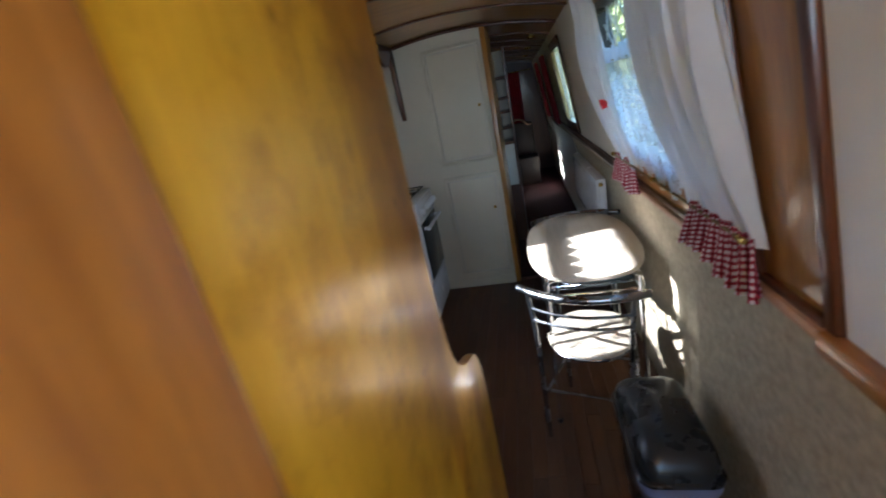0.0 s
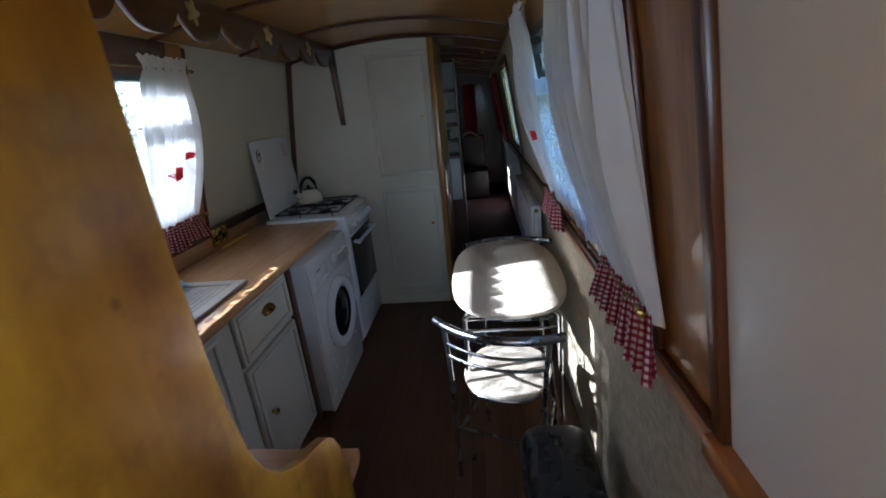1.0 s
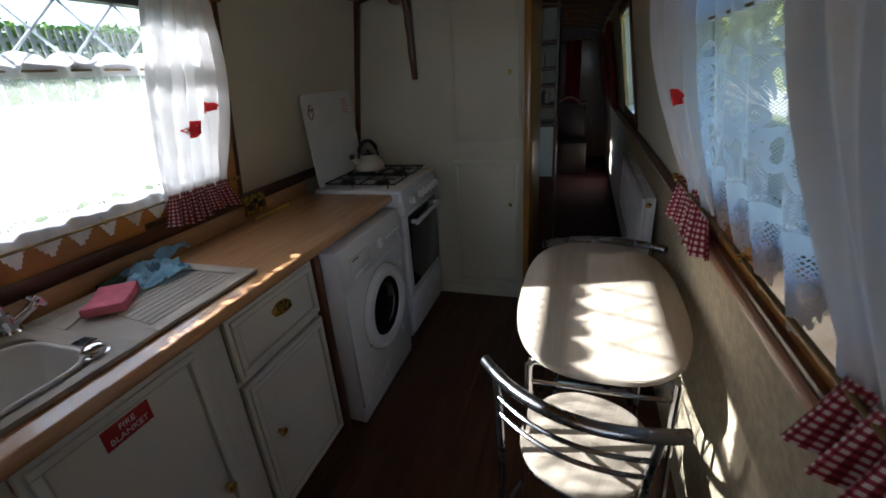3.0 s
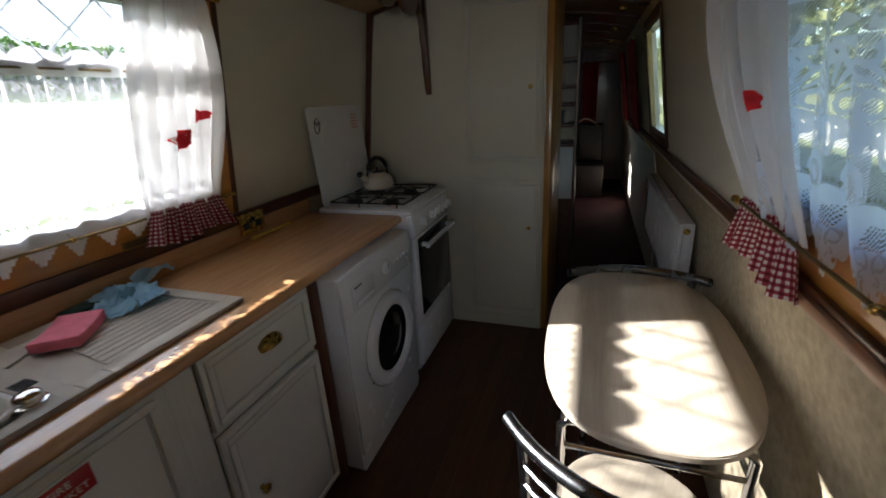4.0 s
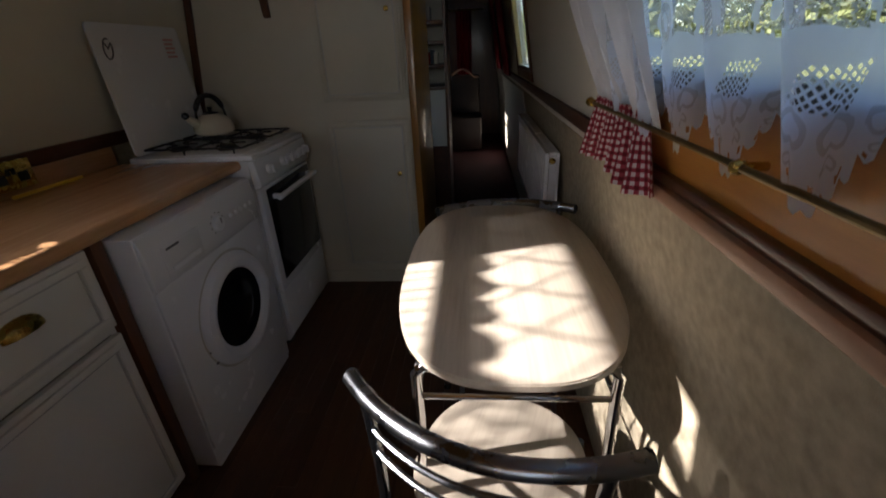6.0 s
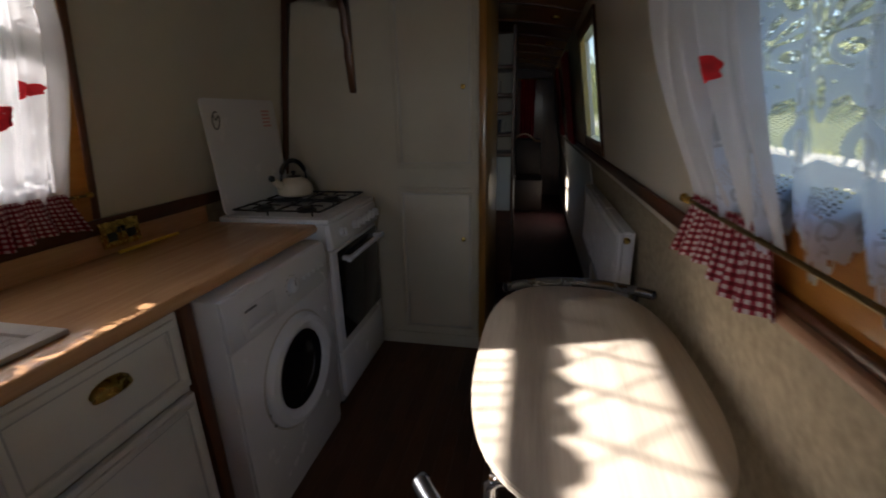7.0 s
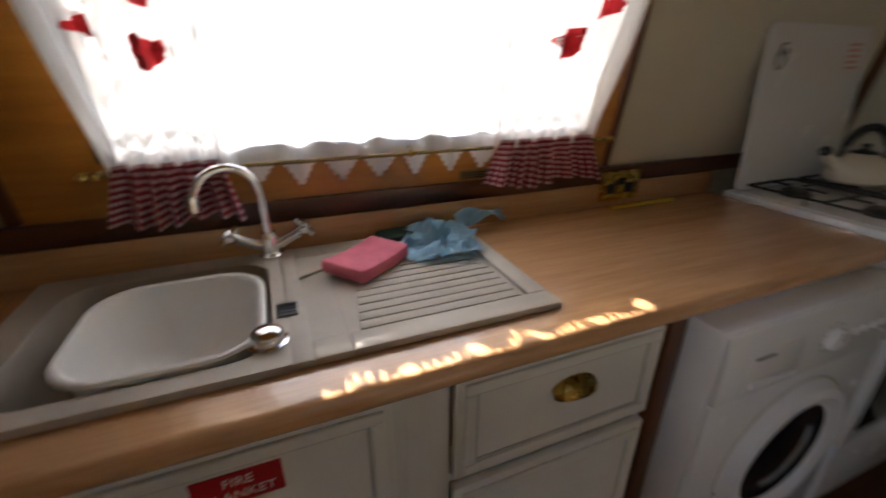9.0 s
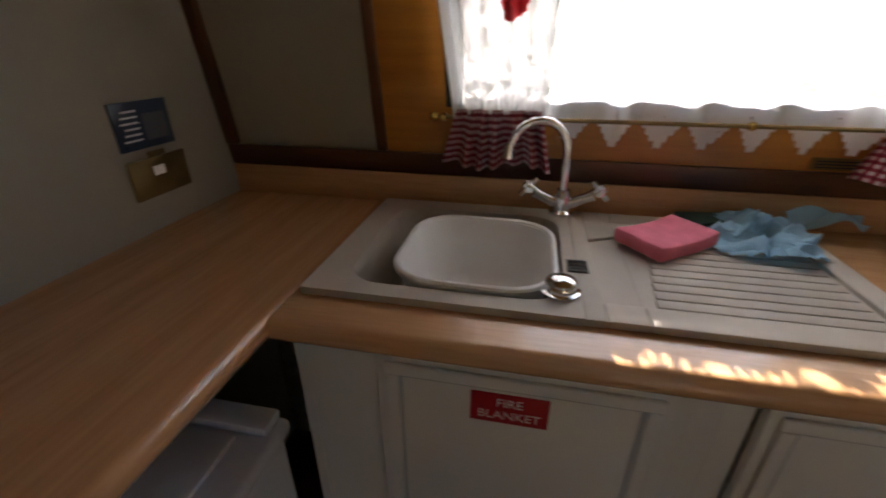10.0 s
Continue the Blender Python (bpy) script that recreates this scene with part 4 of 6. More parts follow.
curtain(right_x, -1, (2.57, 2.22), (2.45, 2.10), 1.80, 1.133, 5.0, 5, [(0.69, 0.352, 0.026)], "white cotton curtain with a red poppy and gingham frill", 0.105, -0.10, 0.018, cloth="cotton")
curtain(right_x, -1, (1.63, 1.255), (1.56, 1.205), 1.80, 1.133, 6.0, 6, [], "white cotton curtain drawn over the window's edge", 0.105, -0.04, 0.022, 0.03, "cotton")


def lace(wall_x, s, y0, y1, z_top, z_bot, off, folds, seed, material, pitch, hem_depth, crest, swell, label):
    """A half curtain of lace: gathered on a wire, scalloped above it, with a stepped zigzag hem."""
    rnd = random.Random(seed)
    ph = [rnd.uniform(0, 6.28) for _ in range(4)]
    teeth = (y1 - y0) / pitch
    crests = (y1 - y0) / 0.11

    def place(u, v):
        zig = abs((u * teeth) % 1 - 0.5) * 2
        step = math.floor(zig * 4.99) / 4.0 + 0.18 * abs((zig * 5) % 1 - 0.5)
        hem = hem_depth * step * (1 - v) ** 7
        dome = math.sqrt(max(0.0, 1 - (2 * ((u * crests + 0.35) % 1) - 1) ** 2))
        z = z_bot + (z_top - z_bot) * v + hem + crest * dome * max(0.0, (v - 0.93) / 0.07)
        f = math.sin(u * folds * math.tau + ph[0] + 0.7 * math.sin(3 * v + 5 * u)) + 0.5 * math.sin(u * folds * 1.73 * math.tau + ph[1] - 0.6 * v)
        amp = swell * (0.30 + 0.70 * math.sin(math.pi * min(1, 0.22 + 0.72 * (1 - v))))
        slide = 0.4 * amp * math.cos(u * folds * math.tau + ph[0] + 0.7 * math.sin(3 * v + 5 * u))
        return (wall_x(z) + s * (off + amp * f), y0 + (y1 - y0) * u + slide, z)
    c = thing("lace_curtain", (wall_x(z_bot), (y0 + y1) / 2, z_bot), label, "lace curtain")
    part("net", sheet(380, 60, place, (y1 - y0) * 1.35, z_top - z_bot), material, c)
    zt = z_top - 0.02
    part("wire", tube([(wall_x(zt) + s * off, y0 - 0.01, zt), (wall_x(zt) + s * off, y1 + 0.01, zt)], 0.003, 8), "brass_dark", c)
    return c


lace(left_x, 1, 1.40, 2.40, 1.555, 1.055, 0.020, 9, 11, "lace", 0.085, 0.052, 0.026, 0.010, "white lace half curtain with a zigzag hem over the sink")
lace(right_x, -1, 1.36, 2.34, 1.545, 1.112, 0.027, 8.5, 12, "scroll_lace", 0.1185, 0.072, 0.026, 0.017, "white lace half curtain with leafy scrolls by the table")

# ---- worktop, upstand, cabinets ----
def nosing(a, b, z0, z1, r=0.016):
    """Section of a slab from a (back) to b (front), its front edge rounded."""
    out = [(a, z0)]
    for i in range(9):
        t = radians(-90 + 180 * i / 8)
        out.append((b - r + r * math.cos(t), (z0 + z1) / 2 + ((z1 - z0) / 2) * math.sin(t)))
    return out + [(a, z1)]


wt = thing("worktop", (-0.25, 1.9, 0.862), "beech laminate worktop with a rounded front edge", "worktop")
part("front_strip", prism(nosing(-0.110, 0.0, 0.862, 0.90), "y", 1.2, 2.995), "worktop", wt)
part("back_strip", cube(-0.534, -0.47, 1.2, 2.995, 0.862, 0.90), "worktop", wt)
part("slab", joined(cube(-0.47, -0.110, 2.05, 2.995, 0.862, 0.90)), "worktop", wt)
part("return_slab", joined(moved(prism(nosing(-(1.2 - DOOR_Y - 0.001), 0.0, 0.862, 0.90), "y", -0.634, 0.534), Matrix.Translation((0, 1.2, 0)) @ Matrix.Rotation(radians(90), 4, "Z"))), "worktop_x", wt)
part("corner_strip", cube(-0.47, -0.110, 1.2, 1.25, 0.862, 0.90), "worktop", wt)
setting("upstand", joined(cube(-0.533, -0.510, DOOR_Y + 0.002, 2.997, 0.9005, 0.972, 0.003)), "worktop", "low laminate upstand behind the worktop", "upstand")


def raised_front(name, y0, y1, z0, z1, parent, frame_w=0.02):
    """A cabinet door or drawer front with a raised moulding."""
    x = -0.047
    d = part(name, cube(x, x + 0.018, y0, y1, z0, z1, 0.003), "cabinet", parent)
    i, w = 0.014, frame_w
    for a, b, c, e in ((y0 + i, y1 - i, z0 + i, z0 + i + w), (y0 + i, y1 - i, z1 - i - w, z1 - i), (y0 + i, y0 + i + w, z0 + i + w + 0.0005, z1 - i - w - 0.0005), (y1 - i - w, y1 - i, z0 + i + w + 0.0005, z1 - i - w - 0.0005)):
        part("moulding", cube(x + 0.0175, x + 0.026, a, b, c, e, 0.003, 3), "cabinet", d)
    # Grey strips stand in for the shade along the moulding's inner edge.
    i += w + 0.0004
    for a, b, c, e in ((y0 + i, y1 - i, z0 + i, z0 + i + 0.005), (y0 + i, y1 - i, z1 - i - 0.005, z1 - i), (y0 + i, y0 + i + 0.005, z0 + i + 0.0055, z1 - i - 0.0055), (y1 - i - 0.005, y1 - i, z0 + i + 0.0055, z1 - i - 0.0055)):
        part("shade_line", cube(x + 0.0175, x + 0.0205, a, b, c, e), "line_grey", d)
    return d


def knob(y, z, parent):
    part("knob", lathe([(0.008, 0), (0.006, 0.012), (0.014, 0.018), (0.015, 0.024), (0.0, 0.030)], 18, Matrix.Translation((-0.029, y, z)) @ Matrix.Rotation(radians(90), 4, "Y")), "brass", parent, "round brass knob")


sinkcab = thing("sink_cabinet", (-0.27, 1.5, 0), "white painted sink cabinet with a panelled door", "cabinet")
part("back", cube(-0.53, -0.50, 1.205, 1.795, 0.08, 0.70), "cabinet", sinkcab)
part("side", cube(-0.5, -0.048, 1.205, 1.223, 0.08, 0.8615), "cabinet", sinkcab)
part("side", cube(-0.5, -0.048, 1.777, 1.795, 0.08, 0.8615), "cabinet", sinkcab)
part("bottom", cube(-0.5, -0.048, 1.2235, 1.7765, 0.08, 0.10), "cabinet", sinkcab)
part("stile", cube(-0.07, -0.048, 1.2235, 1.345, 0.1005, 0.8615), "cabinet", sinkcab)
part("stile", cube(-0.07, -0.048, 1.754, 1.7765, 0.1005, 0.8615), "cabinet", sinkcab)
part("plinth", cube(-0.09, -0.075, 1.205, 1.795, -0.011, 0.0795), "cabinet", sinkcab)
sdoor = raised_front("door", 1.346, 1.752, 0.09, 0.852, sinkcab)
knob(1.70, 0.385, sdoor)

drawcab = thing("drawer_cabinet", (-0.27, 2.05, 0), "white painted cabinet with one drawer over a door", "cabinet")
part("side", cube(-0.53, -0.048, 1.7953, 1.815, 0.08, 0.8615), "cabinet", drawcab)
part("side", cube(-0.53, -0.048, 2.272, 2.290, 0.08, 0.8615), "cabinet", drawcab)
part("bottom", cube(-0.53, -0.048, 1.8155, 2.2715, 0.08, 0.10), "cabinet", drawcab)
part("stile", cube(-0.07, -0.048, 1.8155, 1.85, 0.1005, 0.8615), "cabinet", drawcab)
part("cross_rail", cube(-0.07, -0.048, 1.8505, 2.2715, 0.612, 0.632), "cabinet", drawcab)
part("plinth", cube(-0.09, -0.075, 1.797, 2.29, -0.011, 0.0795), "cabinet", drawcab)
drw = raised_front("drawer", 1.853, 2.284, 0.634, 0.853, drawcab)
ddoor = raised_front("door", 1.853, 2.284, 0.04, 0.610, drawcab)
knob(1.935, 0.362, ddoor)
# cup pull: a quarter shell on a back plate
pull = bmesh.new()
rows_ = []
for i in range(9):
    a = math.pi * i / 8
    ring = []
    for j in range(7):
        b = radians(90 * j / 6)
        ring.append(pull.verts.new((-0.028 + 0.026 * math.cos(b) * (0.35 + 0.65 * math.sin(a)), 2.080 - 0.046 * math.cos(a), 0.759 + 0.034 * math.sin(b) * (0.3 + 0.7 * math.sin(a)))))
    rows_.append(ring)
for a, b in zip(rows_, rows_[1:]):
    for j in range(6):
        pull.faces.new((a[j], b[j], b[j + 1], a[j + 1]))
bmesh.ops.solidify(pull, geom=pull.faces[:], thickness=0.002)
bmesh.ops.recalc_face_normals(pull, faces=pull.faces[:])
part("cup_handle", pull, "brass", drw, "worn brass cup handle")

solid("end_panel", cube(-0.53, -0.022, 2.294, 2.332, -0.011, 0.8605, 0.003), "mahogany_up", "dark reddish wooden end panel beside the washing machine", "panel")

# sign on the sink cabinet's door
sign = thing("fire_sign", (-0.006, 1.545, 0.776), "red fire blanket sign with white lettering", "sign")
part("plate", cube(-0.0288, -0.0268, 1.486, 1.596, 0.752, 0.806, 0.0005), "red_sign", sign)


def lettering(text, size, y, z, parent):
    cu = bpy.data.curves.new("lettering", "FONT")
    cu.body, cu.size, cu.extrude, cu.align_x, cu.align_y = text, size, 0.0004, "CENTER", "CENTER"
    tmp = new("lettering_curve", cu)
    me = bpy.data.meshes.new_from_object(tmp)
    bpy.data.objects.remove(tmp)
    me.transform(Matrix.Translation((-0.0262, y, z)) @ pose(0, 0, 0, 90, 0, 90))
    me.materials.clear()
    me.materials.append(M["white_ink"])
    part("lettering", me, "white_ink", parent)


lettering("FIRE", 0.021, 1.541, 0.790, sign)
lettering("BLANKET", 0.021, 1.541, 0.767, sign)

# ---- sink, bowl, tap ----
sink = thing("sink", (-0.28, 1.65, 0.90), "beige granite composite sink with a ribbed drainer", "sink")
SX0, SX1, SY0, SY1 = -0.495, -0.078, 1.212, 2.074
BX0, BX1, BY0, BY1 = -0.450, -0.108, 1.262, 1.612


def ring_slab(outer, inner, z0, z1):
    bm = bmesh.new()
    vo = [[bm.verts.new((x, y, z)) for x, y in outer] for z in (z0, z1)]
    vi = [[bm.verts.new((x, y, z)) for x, y in inner] for z in (z0, z1)]
    n = len(outer)
    for k in range(n):
        j = (k + 1) % n
        bm.faces.new((vo[0][k], vo[0][j], vo[1][j], vo[1][k]))
        bm.faces.new((vi[0][j], vi[0][k], vi[1][k], vi[1][j]))
        bm.faces.new((vo[1][k], vo[1][j], vi[1][j], vi[1][k]))
        bm.faces.new((vo[0][j], vo[0][k], vi[0][k], vi[0][j]))
    bmesh.ops.recalc_face_normals(bm, faces=bm.faces[:])
    return bm


def basin(x0, x1, y0, y1, z_top, depth, wall, r, taper=0.02):
    """An open rounded basin with wall thickness."""
    bm = bmesh.new()
    levels = [(0.0, z_top), (0.004, z_top + 0.0), (taper * 0.5, z_top - depth * 0.5), (taper, z_top - depth + 0.02), (taper + 0.025, z_top - depth)]
    inner = [[bm.verts.new((x, y, z)) for x, y in rounded(x0 + i, x1 - i, y0 + i, y1 - i, max(0.012, r - i * 0.3))] for i, z in levels[1:]]
    outer = [[bm.verts.new((x, y, z - (wall if k == len(levels) - 2 else 0))) for x, y in rounded(x0 + i - wall, x1 - i + wall, y0 + i - wall, y1 - i + wall, max(0.012, r + wall - i * 0.3))] for k, (i, z) in enumerate(levels[1:])]
    n = len(inner[0])
    for stack, flip in ((inner, False), (outer, True)):
        for a, b in zip(stack, stack[1:]):
            for k in range(n):
                j = (k + 1) % n
                bm.faces.new((a[k], a[j], b[j], b[k]) if not flip else (a[j], a[k], b[k], b[j]))
        bm.faces.new(stack[-1])
    for k in range(n):
        j = (k + 1) % n
        bm.faces.new((inner[0][j], inner[0][k], outer[0][k], outer[0][j]))
    bmesh.ops.recalc_face_normals(bm, faces=bm.faces[:])
    return bm


deck_cut = 1.630
part("rim", ring_slab(rounded(SX0, SX1, SY0, deck_cut, 0.002), rounded(BX0, BX1, BY0, BY1, 0.06), 0.9005, 0.913), "composite", sink)
part("bowl", basin(BX0, BX1, BY0, BY1, 0.9125, 0.17, 0.006, 0.06), "composite", sink)
part("deck", cube(SX0, SX1, deck_cut + 0.0005, 1.660, 0.9005, 0.913, 0.002), "composite", sink)
part("sunken_deck", cube(-0.4395, -0.1255, 1.6605, 1.715, 0.9005, 0.9058), "composite", sink)
part("side_ledge", cube(-0.125, SX1, 1.6605, 1.715, 0.9005, 0.9135, 0.003), "composite", sink)
part("side_ledge", cube(SX0, -0.440, 1.6605, 1.715, 0.9005, 0.9135, 0.003), "composite", sink)
part("slanting_ledge", prism([(-0.4393, 1.6605), (-0.345, 1.6605), (-0.4393, 1.86)], "z", 0.9060, 0.9136, 0.002), "composite", sink)
part("back_ledge", cube(SX0, -0.440, 1.7155, SY1, 0.9005, 0.9135, 0.003), "composite", sink)
part("front_ledge", cube(-0.125, SX1, 1.7155, SY1, 0.9005, 0.9135, 0.003), "composite", sink)
part("end_ledge", cube(-0.4395, -0.1255, 2.035, SY1, 0.9005, 0.9135, 0.003), "composite", sink)
part("drainer", cube(-0.4395, -0.1255, 1.7155, 2.0345, 0.9005, 0.9055), "composite", sink)
for k in range(12):
    x = -0.142 - 0.0248 * k
    part("rib", cube(x - 0.0108, x + 0.0108, 1.735 + 0.0035 * k, 2.025, 0.9056, 0.9108, 0.002), "composite", sink)
part("overflow", joined(cube(-0.250, -0.206, 1.614, 1.648, 0.9131, 0.9148, 0.0006), *[cube(-0.244 + 0.0105 * k, -0.238 + 0.0105 * k, 1.618, 1.644, 0.9149, 0.9158) for k in range(4)]), "plastic_black", sink, "small black overflow grating")
part("plug_knob", lathe([(0.029, 0), (0.029, 0.004), (0.024, 0.006), (0.024, 0.016), (0.020, 0.022), (0.011, 0.026), (0, 0.027)], 24, Matrix.Translation((-0.142, 1.600, 0.913))), "chrome", sink, "round chrome plug control")

bowl = basin(-0.390, -0.122, 1.335, 1.592, 0.918, 0.130, 0.003, 0.075, 0.03)
lip = tube([(x, y, 0.918) for x, y in rounded(-0.392, -0.120, 1.333, 1.594, 0.076)], 0.006, 8, True)
solid("washing_up_bowl", joined(bowl, lip), "bowl", "white plastic washing-up bowl standing in the sink", "bowl")

tap = thing("mixer_tap", (-0.473, 1.615, 0.913), "chrome swan-neck mixer tap with cross handles", "tap")
part("base", lathe([(0.026, 0), (0.026, 0.006), (0.019, 0.012), (0.017, 0.04), (0.014, 0.055), (0.0, 0.056)], 20, Matrix.Translation((-0.473, 1.615, 0.913))), "chrome", tap)
neck = [(-0.473, 1.615, 0.965), (-0.473, 1.613, 1.02)] + [(-0.473 + 0.030 * (1 - math.cos(math.pi * i / 10)) / 2, 1.613 - 0.115 * (1 - math.cos(math.pi * i / 10)) / 2, 1.05 + 0.060 * math.sin(math.pi * i / 10)) for i in range(11)] + [(-0.441, 1.497, 1.048)]
part("spout", tube(neck, 0.0095, 12), "chrome", tap)
part("nozzle", tube([(-0.441, 1.497, 1.066), (-0.440, 1.496, 1.036)], 0.0125, 14), "chrome", tap)
for d in (-1, 1):
    arm = part("arm", tube([(-0.473, 1.615 + d * 0.01, 0.935), (-0.468, 1.615 + d * 0.05, 0.955), (-0.466, 1.615 + d * 0.062, 0.962)], [0.012, 0.011, 0.013], 12), "chrome", tap)
    c = Vector((-0.465, 1.615 + d * 0.072, 0.972))
    ax = Vector((0.0, d * 0.75, 0.66))
    side = ax.cross(Vector((1, 0, 0))).normalized()
    part("cross_handle", joined(tube([c - Vector((0.026, 0, 0)), c + Vector((0.026, 0, 0))], [0.0065, 0.0065], 8), tube([c - side * 0.026, c + side * 0.026], [0.0065, 0.0065], 8), tube([c - ax * 0.012, c + ax * 0.012], 0.011, 12)), "chrome", arm)

# sponge, cloth, scourer, yellow stick
sp = cube(-0.077, 0.077, -0.052, 0.052, 0, 0.026, 0.006, 2)
bmesh.ops.subdivide_edges(sp, edges=[e for e in sp.edges if e.calc_length() > 0.05], cuts=5, use_grid_fill=True)
for v in sp.verts:
    v.co.z += 0.006 * (v.co.x / 0.075) ** 2 * (0.5 + 0.5 * min(1, v.co.z / 0.03)) - 0.002
    v.co += Vector((noise.noise(v.co * 30), noise.noise(v.co * 30 + Vector((9, 0, 0))), 0)) * 0.002
solid("sponge", moved(sp, pose(-0.350, 1.795, 0.9142, 0, 0, 128)), "sponge", "large pink sponge lying on the drainer", "sponge")


def crumpled(cx, cy, rx, ry, h, seed, z0):
    def place(u, v):
        a, b = u * 2 - 1, v * 2 - 1
        n1 = noise.noise(Vector((a * 1.6 + seed, b * 1.6, 0.3)))
        n2 = noise.noise(Vector((a * 4 + seed, b * 4, 1.3)))
        n3 = noise.noise(Vector((a * 9 + seed, b * 9, 2.3)))
        rad = max(0.0, 1 - (a * a + b * b) * 0.5)
        x = cx + rx * (a + 0.35 * n1 + 0.10 * n2)
        y = cy + ry * (b + 0.35 * noise.noise(Vector((a * 1.6, b * 1.6, seed + 5))) + 0.12 * n3)
        return (x, y, z0 + max(0.0, h * (0.25 + 0.9 * n1 + 0.8 * abs(n2) + 0.3 * n3) * rad) + 0.0015 * (1 + n3))
    bm = sheet(44, 44, place, 2 * rx, 2 * ry)
    bmesh.ops.solidify(bm, geom=bm.faces[:], thickness=0.0025)
    return bm


solid("dish_cloth", moved(crumpled(0, 0, 0.098, 0.080, 0.052, 3.7, 0), pose(-0.408, 1.968, 0.9145)), "cloth_blue", "crumpled pale blue dish cloth on the drainer", "cloth")
tail = sheet(10, 24, lambda u, v: (-0.475 + 0.012 * math.sin(v * 4) + (u - 0.5) * (0.05 - 0.02 * v), 2.05 + 0.135 * v, 0.928 + 0.012 * math.sin(v * 7 + u * 5) * (1 - 0.4 * v) + 0.018 * math.sin(math.pi * v) + 0.01 * math.cos(u * 6.0)), 0.05, 0.14)
bmesh.ops.solidify(tail, geom=tail.faces[:], thickness=0.0025)
scour = cube(-0.03, 0.03, -0.05, 0.05, 0, 0.016, 0.005)
solid("scourer", moved(scour, pose(-0.468, 1.897, 0.9145, 0, 0, 8)), "cloth_dark", "dark green scourer behind the cloth", "scourer")
solid("cloth_corner", tail, "cloth_blue", "twisted corner of a pale blue cloth against the upstand", "cloth")
solid("yellow_stick", tube([(-0.480, 2.55, 0.9065), (-0.476, 2.79, 0.9065)], 0.006, 8), "yellow", "thin yellow stick lying along the upstand", "stick")


# ---- sockets, notice, vent ----
def socket(y0, y1, z0, z1):
    s = thing("wall_socket", (-0.507, (y0 + y1) / 2, z0), "worn brass double wall socket", "socket")
    x = -0.5065
    part("plate", cube(x, x + 0.007, y0, y1, z0, z1, 0.002), "brass", s)
    for c in (0.25, 0.75):
        yc = y0 + (y1 - y0) * c
        zc = (z0 + z1) / 2 - 0.006
        part("insert", cube(x + 0.0066, x + 0.0085, yc - 0.017, yc + 0.017, zc - 0.017, zc + 0.013, 0.001), "plastic_black", s)
    for c in (0.44, 0.56):
        yc = y0 + (y1 - y0) * c
        part("switch", cube(x + 0.0066, x + 0.011, yc - 0.006, yc + 0.006, (z0 + z1) / 2 + 0.002, (z0 + z1) / 2 + 0.022, 0.001), "plastic_black", s)


socket(2.520, 2.660, 0.922, 1.008)
notice = thing("notice", (-0.28, DOOR_Y + 0.001, 1.06), "dark blue framed notice with illegible white lines", "notice")
part("board", cube(-0.345, -0.218, DOOR_Y + 0.0005, DOOR_Y + 0.006, 1.062, 1.149, 0.0015), "navy", notice)
for k in range(6):
    part("print_line", cube(-0.270, -0.230 - 0.004 * (k % 3), DOOR_Y + 0.0061, DOOR_Y + 0.0067, 1.078 + 0.0105 * k, 1.0815 + 0.0105 * k), "white_ink", notice)
part("print_block", cube(-0.332, -0.280, DOOR_Y + 0.0061, DOOR_Y + 0.0066, 1.076, 1.125), "grey_ink", notice)
plate = thing("switch_plate", (-0.305, DOOR_Y + 0.001, 0.967), "dull brass switch plate with two rockers", "switch")
part("plate", cube(-0.358, -0.219, DOOR_Y + 0.0005, DOOR_Y + 0.007, 0.967, 1.043, 0.0015), "brass_dark", plate)
for k in (0, 1):
    part("rocker", cube(-0.296 + 0.014 * k, -0.285 + 0.014 * k, DOOR_Y + 0.0068, DOOR_Y + 0.011, 1.008, 1.026, 0.001), "white_ink", plate)
part("tab", cube(-0.312, -0.272, DOOR_Y + 0.0005, DOOR_Y + 0.005, 1.0435, 1.054, 0.001), "brass_dark", plate)
vent = thing("vent_grille", (-0.50, 2.14, 1.03), "small dull brass vent in the window boards", "vent")
part("plate", leaning(left_x, 1, 2.07, 2.21, 1.026, 1.050, 0.011, -0.0085), "brass_dark", vent)
for k in range(3):
    part("slat", leaning(left_x, 1, 2.078, 2.202, 1.030 + 0.006 * k, 1.033 + 0.006 * k, 0.013, -0.0112), "black_iron", vent)

# ---- washing machine ----
wm = thing("washing_machine", (-0.22, 2.64, 0), "white front-loading washing machine under the worktop", "washing machine")
WX, WY0, WY1 = 0.055, 2.342, 2.938
part("body", cube(-0.47, WX - 0.012, WY0, WY1, 0.012, 0.852, 0.006), "enamel", wm)
front_panel = cube(WX - 0.0118, WX, WY0 + 0.004, WY1 - 0.004, 0.09, 0.688, 0.005)
part("front_panel", front_panel, "enamel", wm)
part("plinth", cube(WX - 0.030, WX - 0.0125, WY0 + 0.012, WY1 - 0.012, -0.011, 0.086, 0.004), "enamel", wm)
fascia = part("control_panel", prism([(WX - 0.0118, 0.692), (WX + 0.004, 0.692), (WX + 0.004, 0.80), (WX - 0.004, 0.846), (WX - 0.0118, 0.850)], "y", WY0 + 0.003, WY1 - 0.003, 0.003), "enamel", wm)
part("soap_drawer", cube(WX + 0.0042, WX + 0.010, WY0 + 0.06, WY0 + 0.225, 0.706, 0.80, 0.004), "enamel", wm)
part("drawer_grip", cube(WX + 0.0102, WX + 0.018, WY0 + 0.075, WY0 + 0.205, 0.722, 0.738, 0.004), "plastic_white", wm)
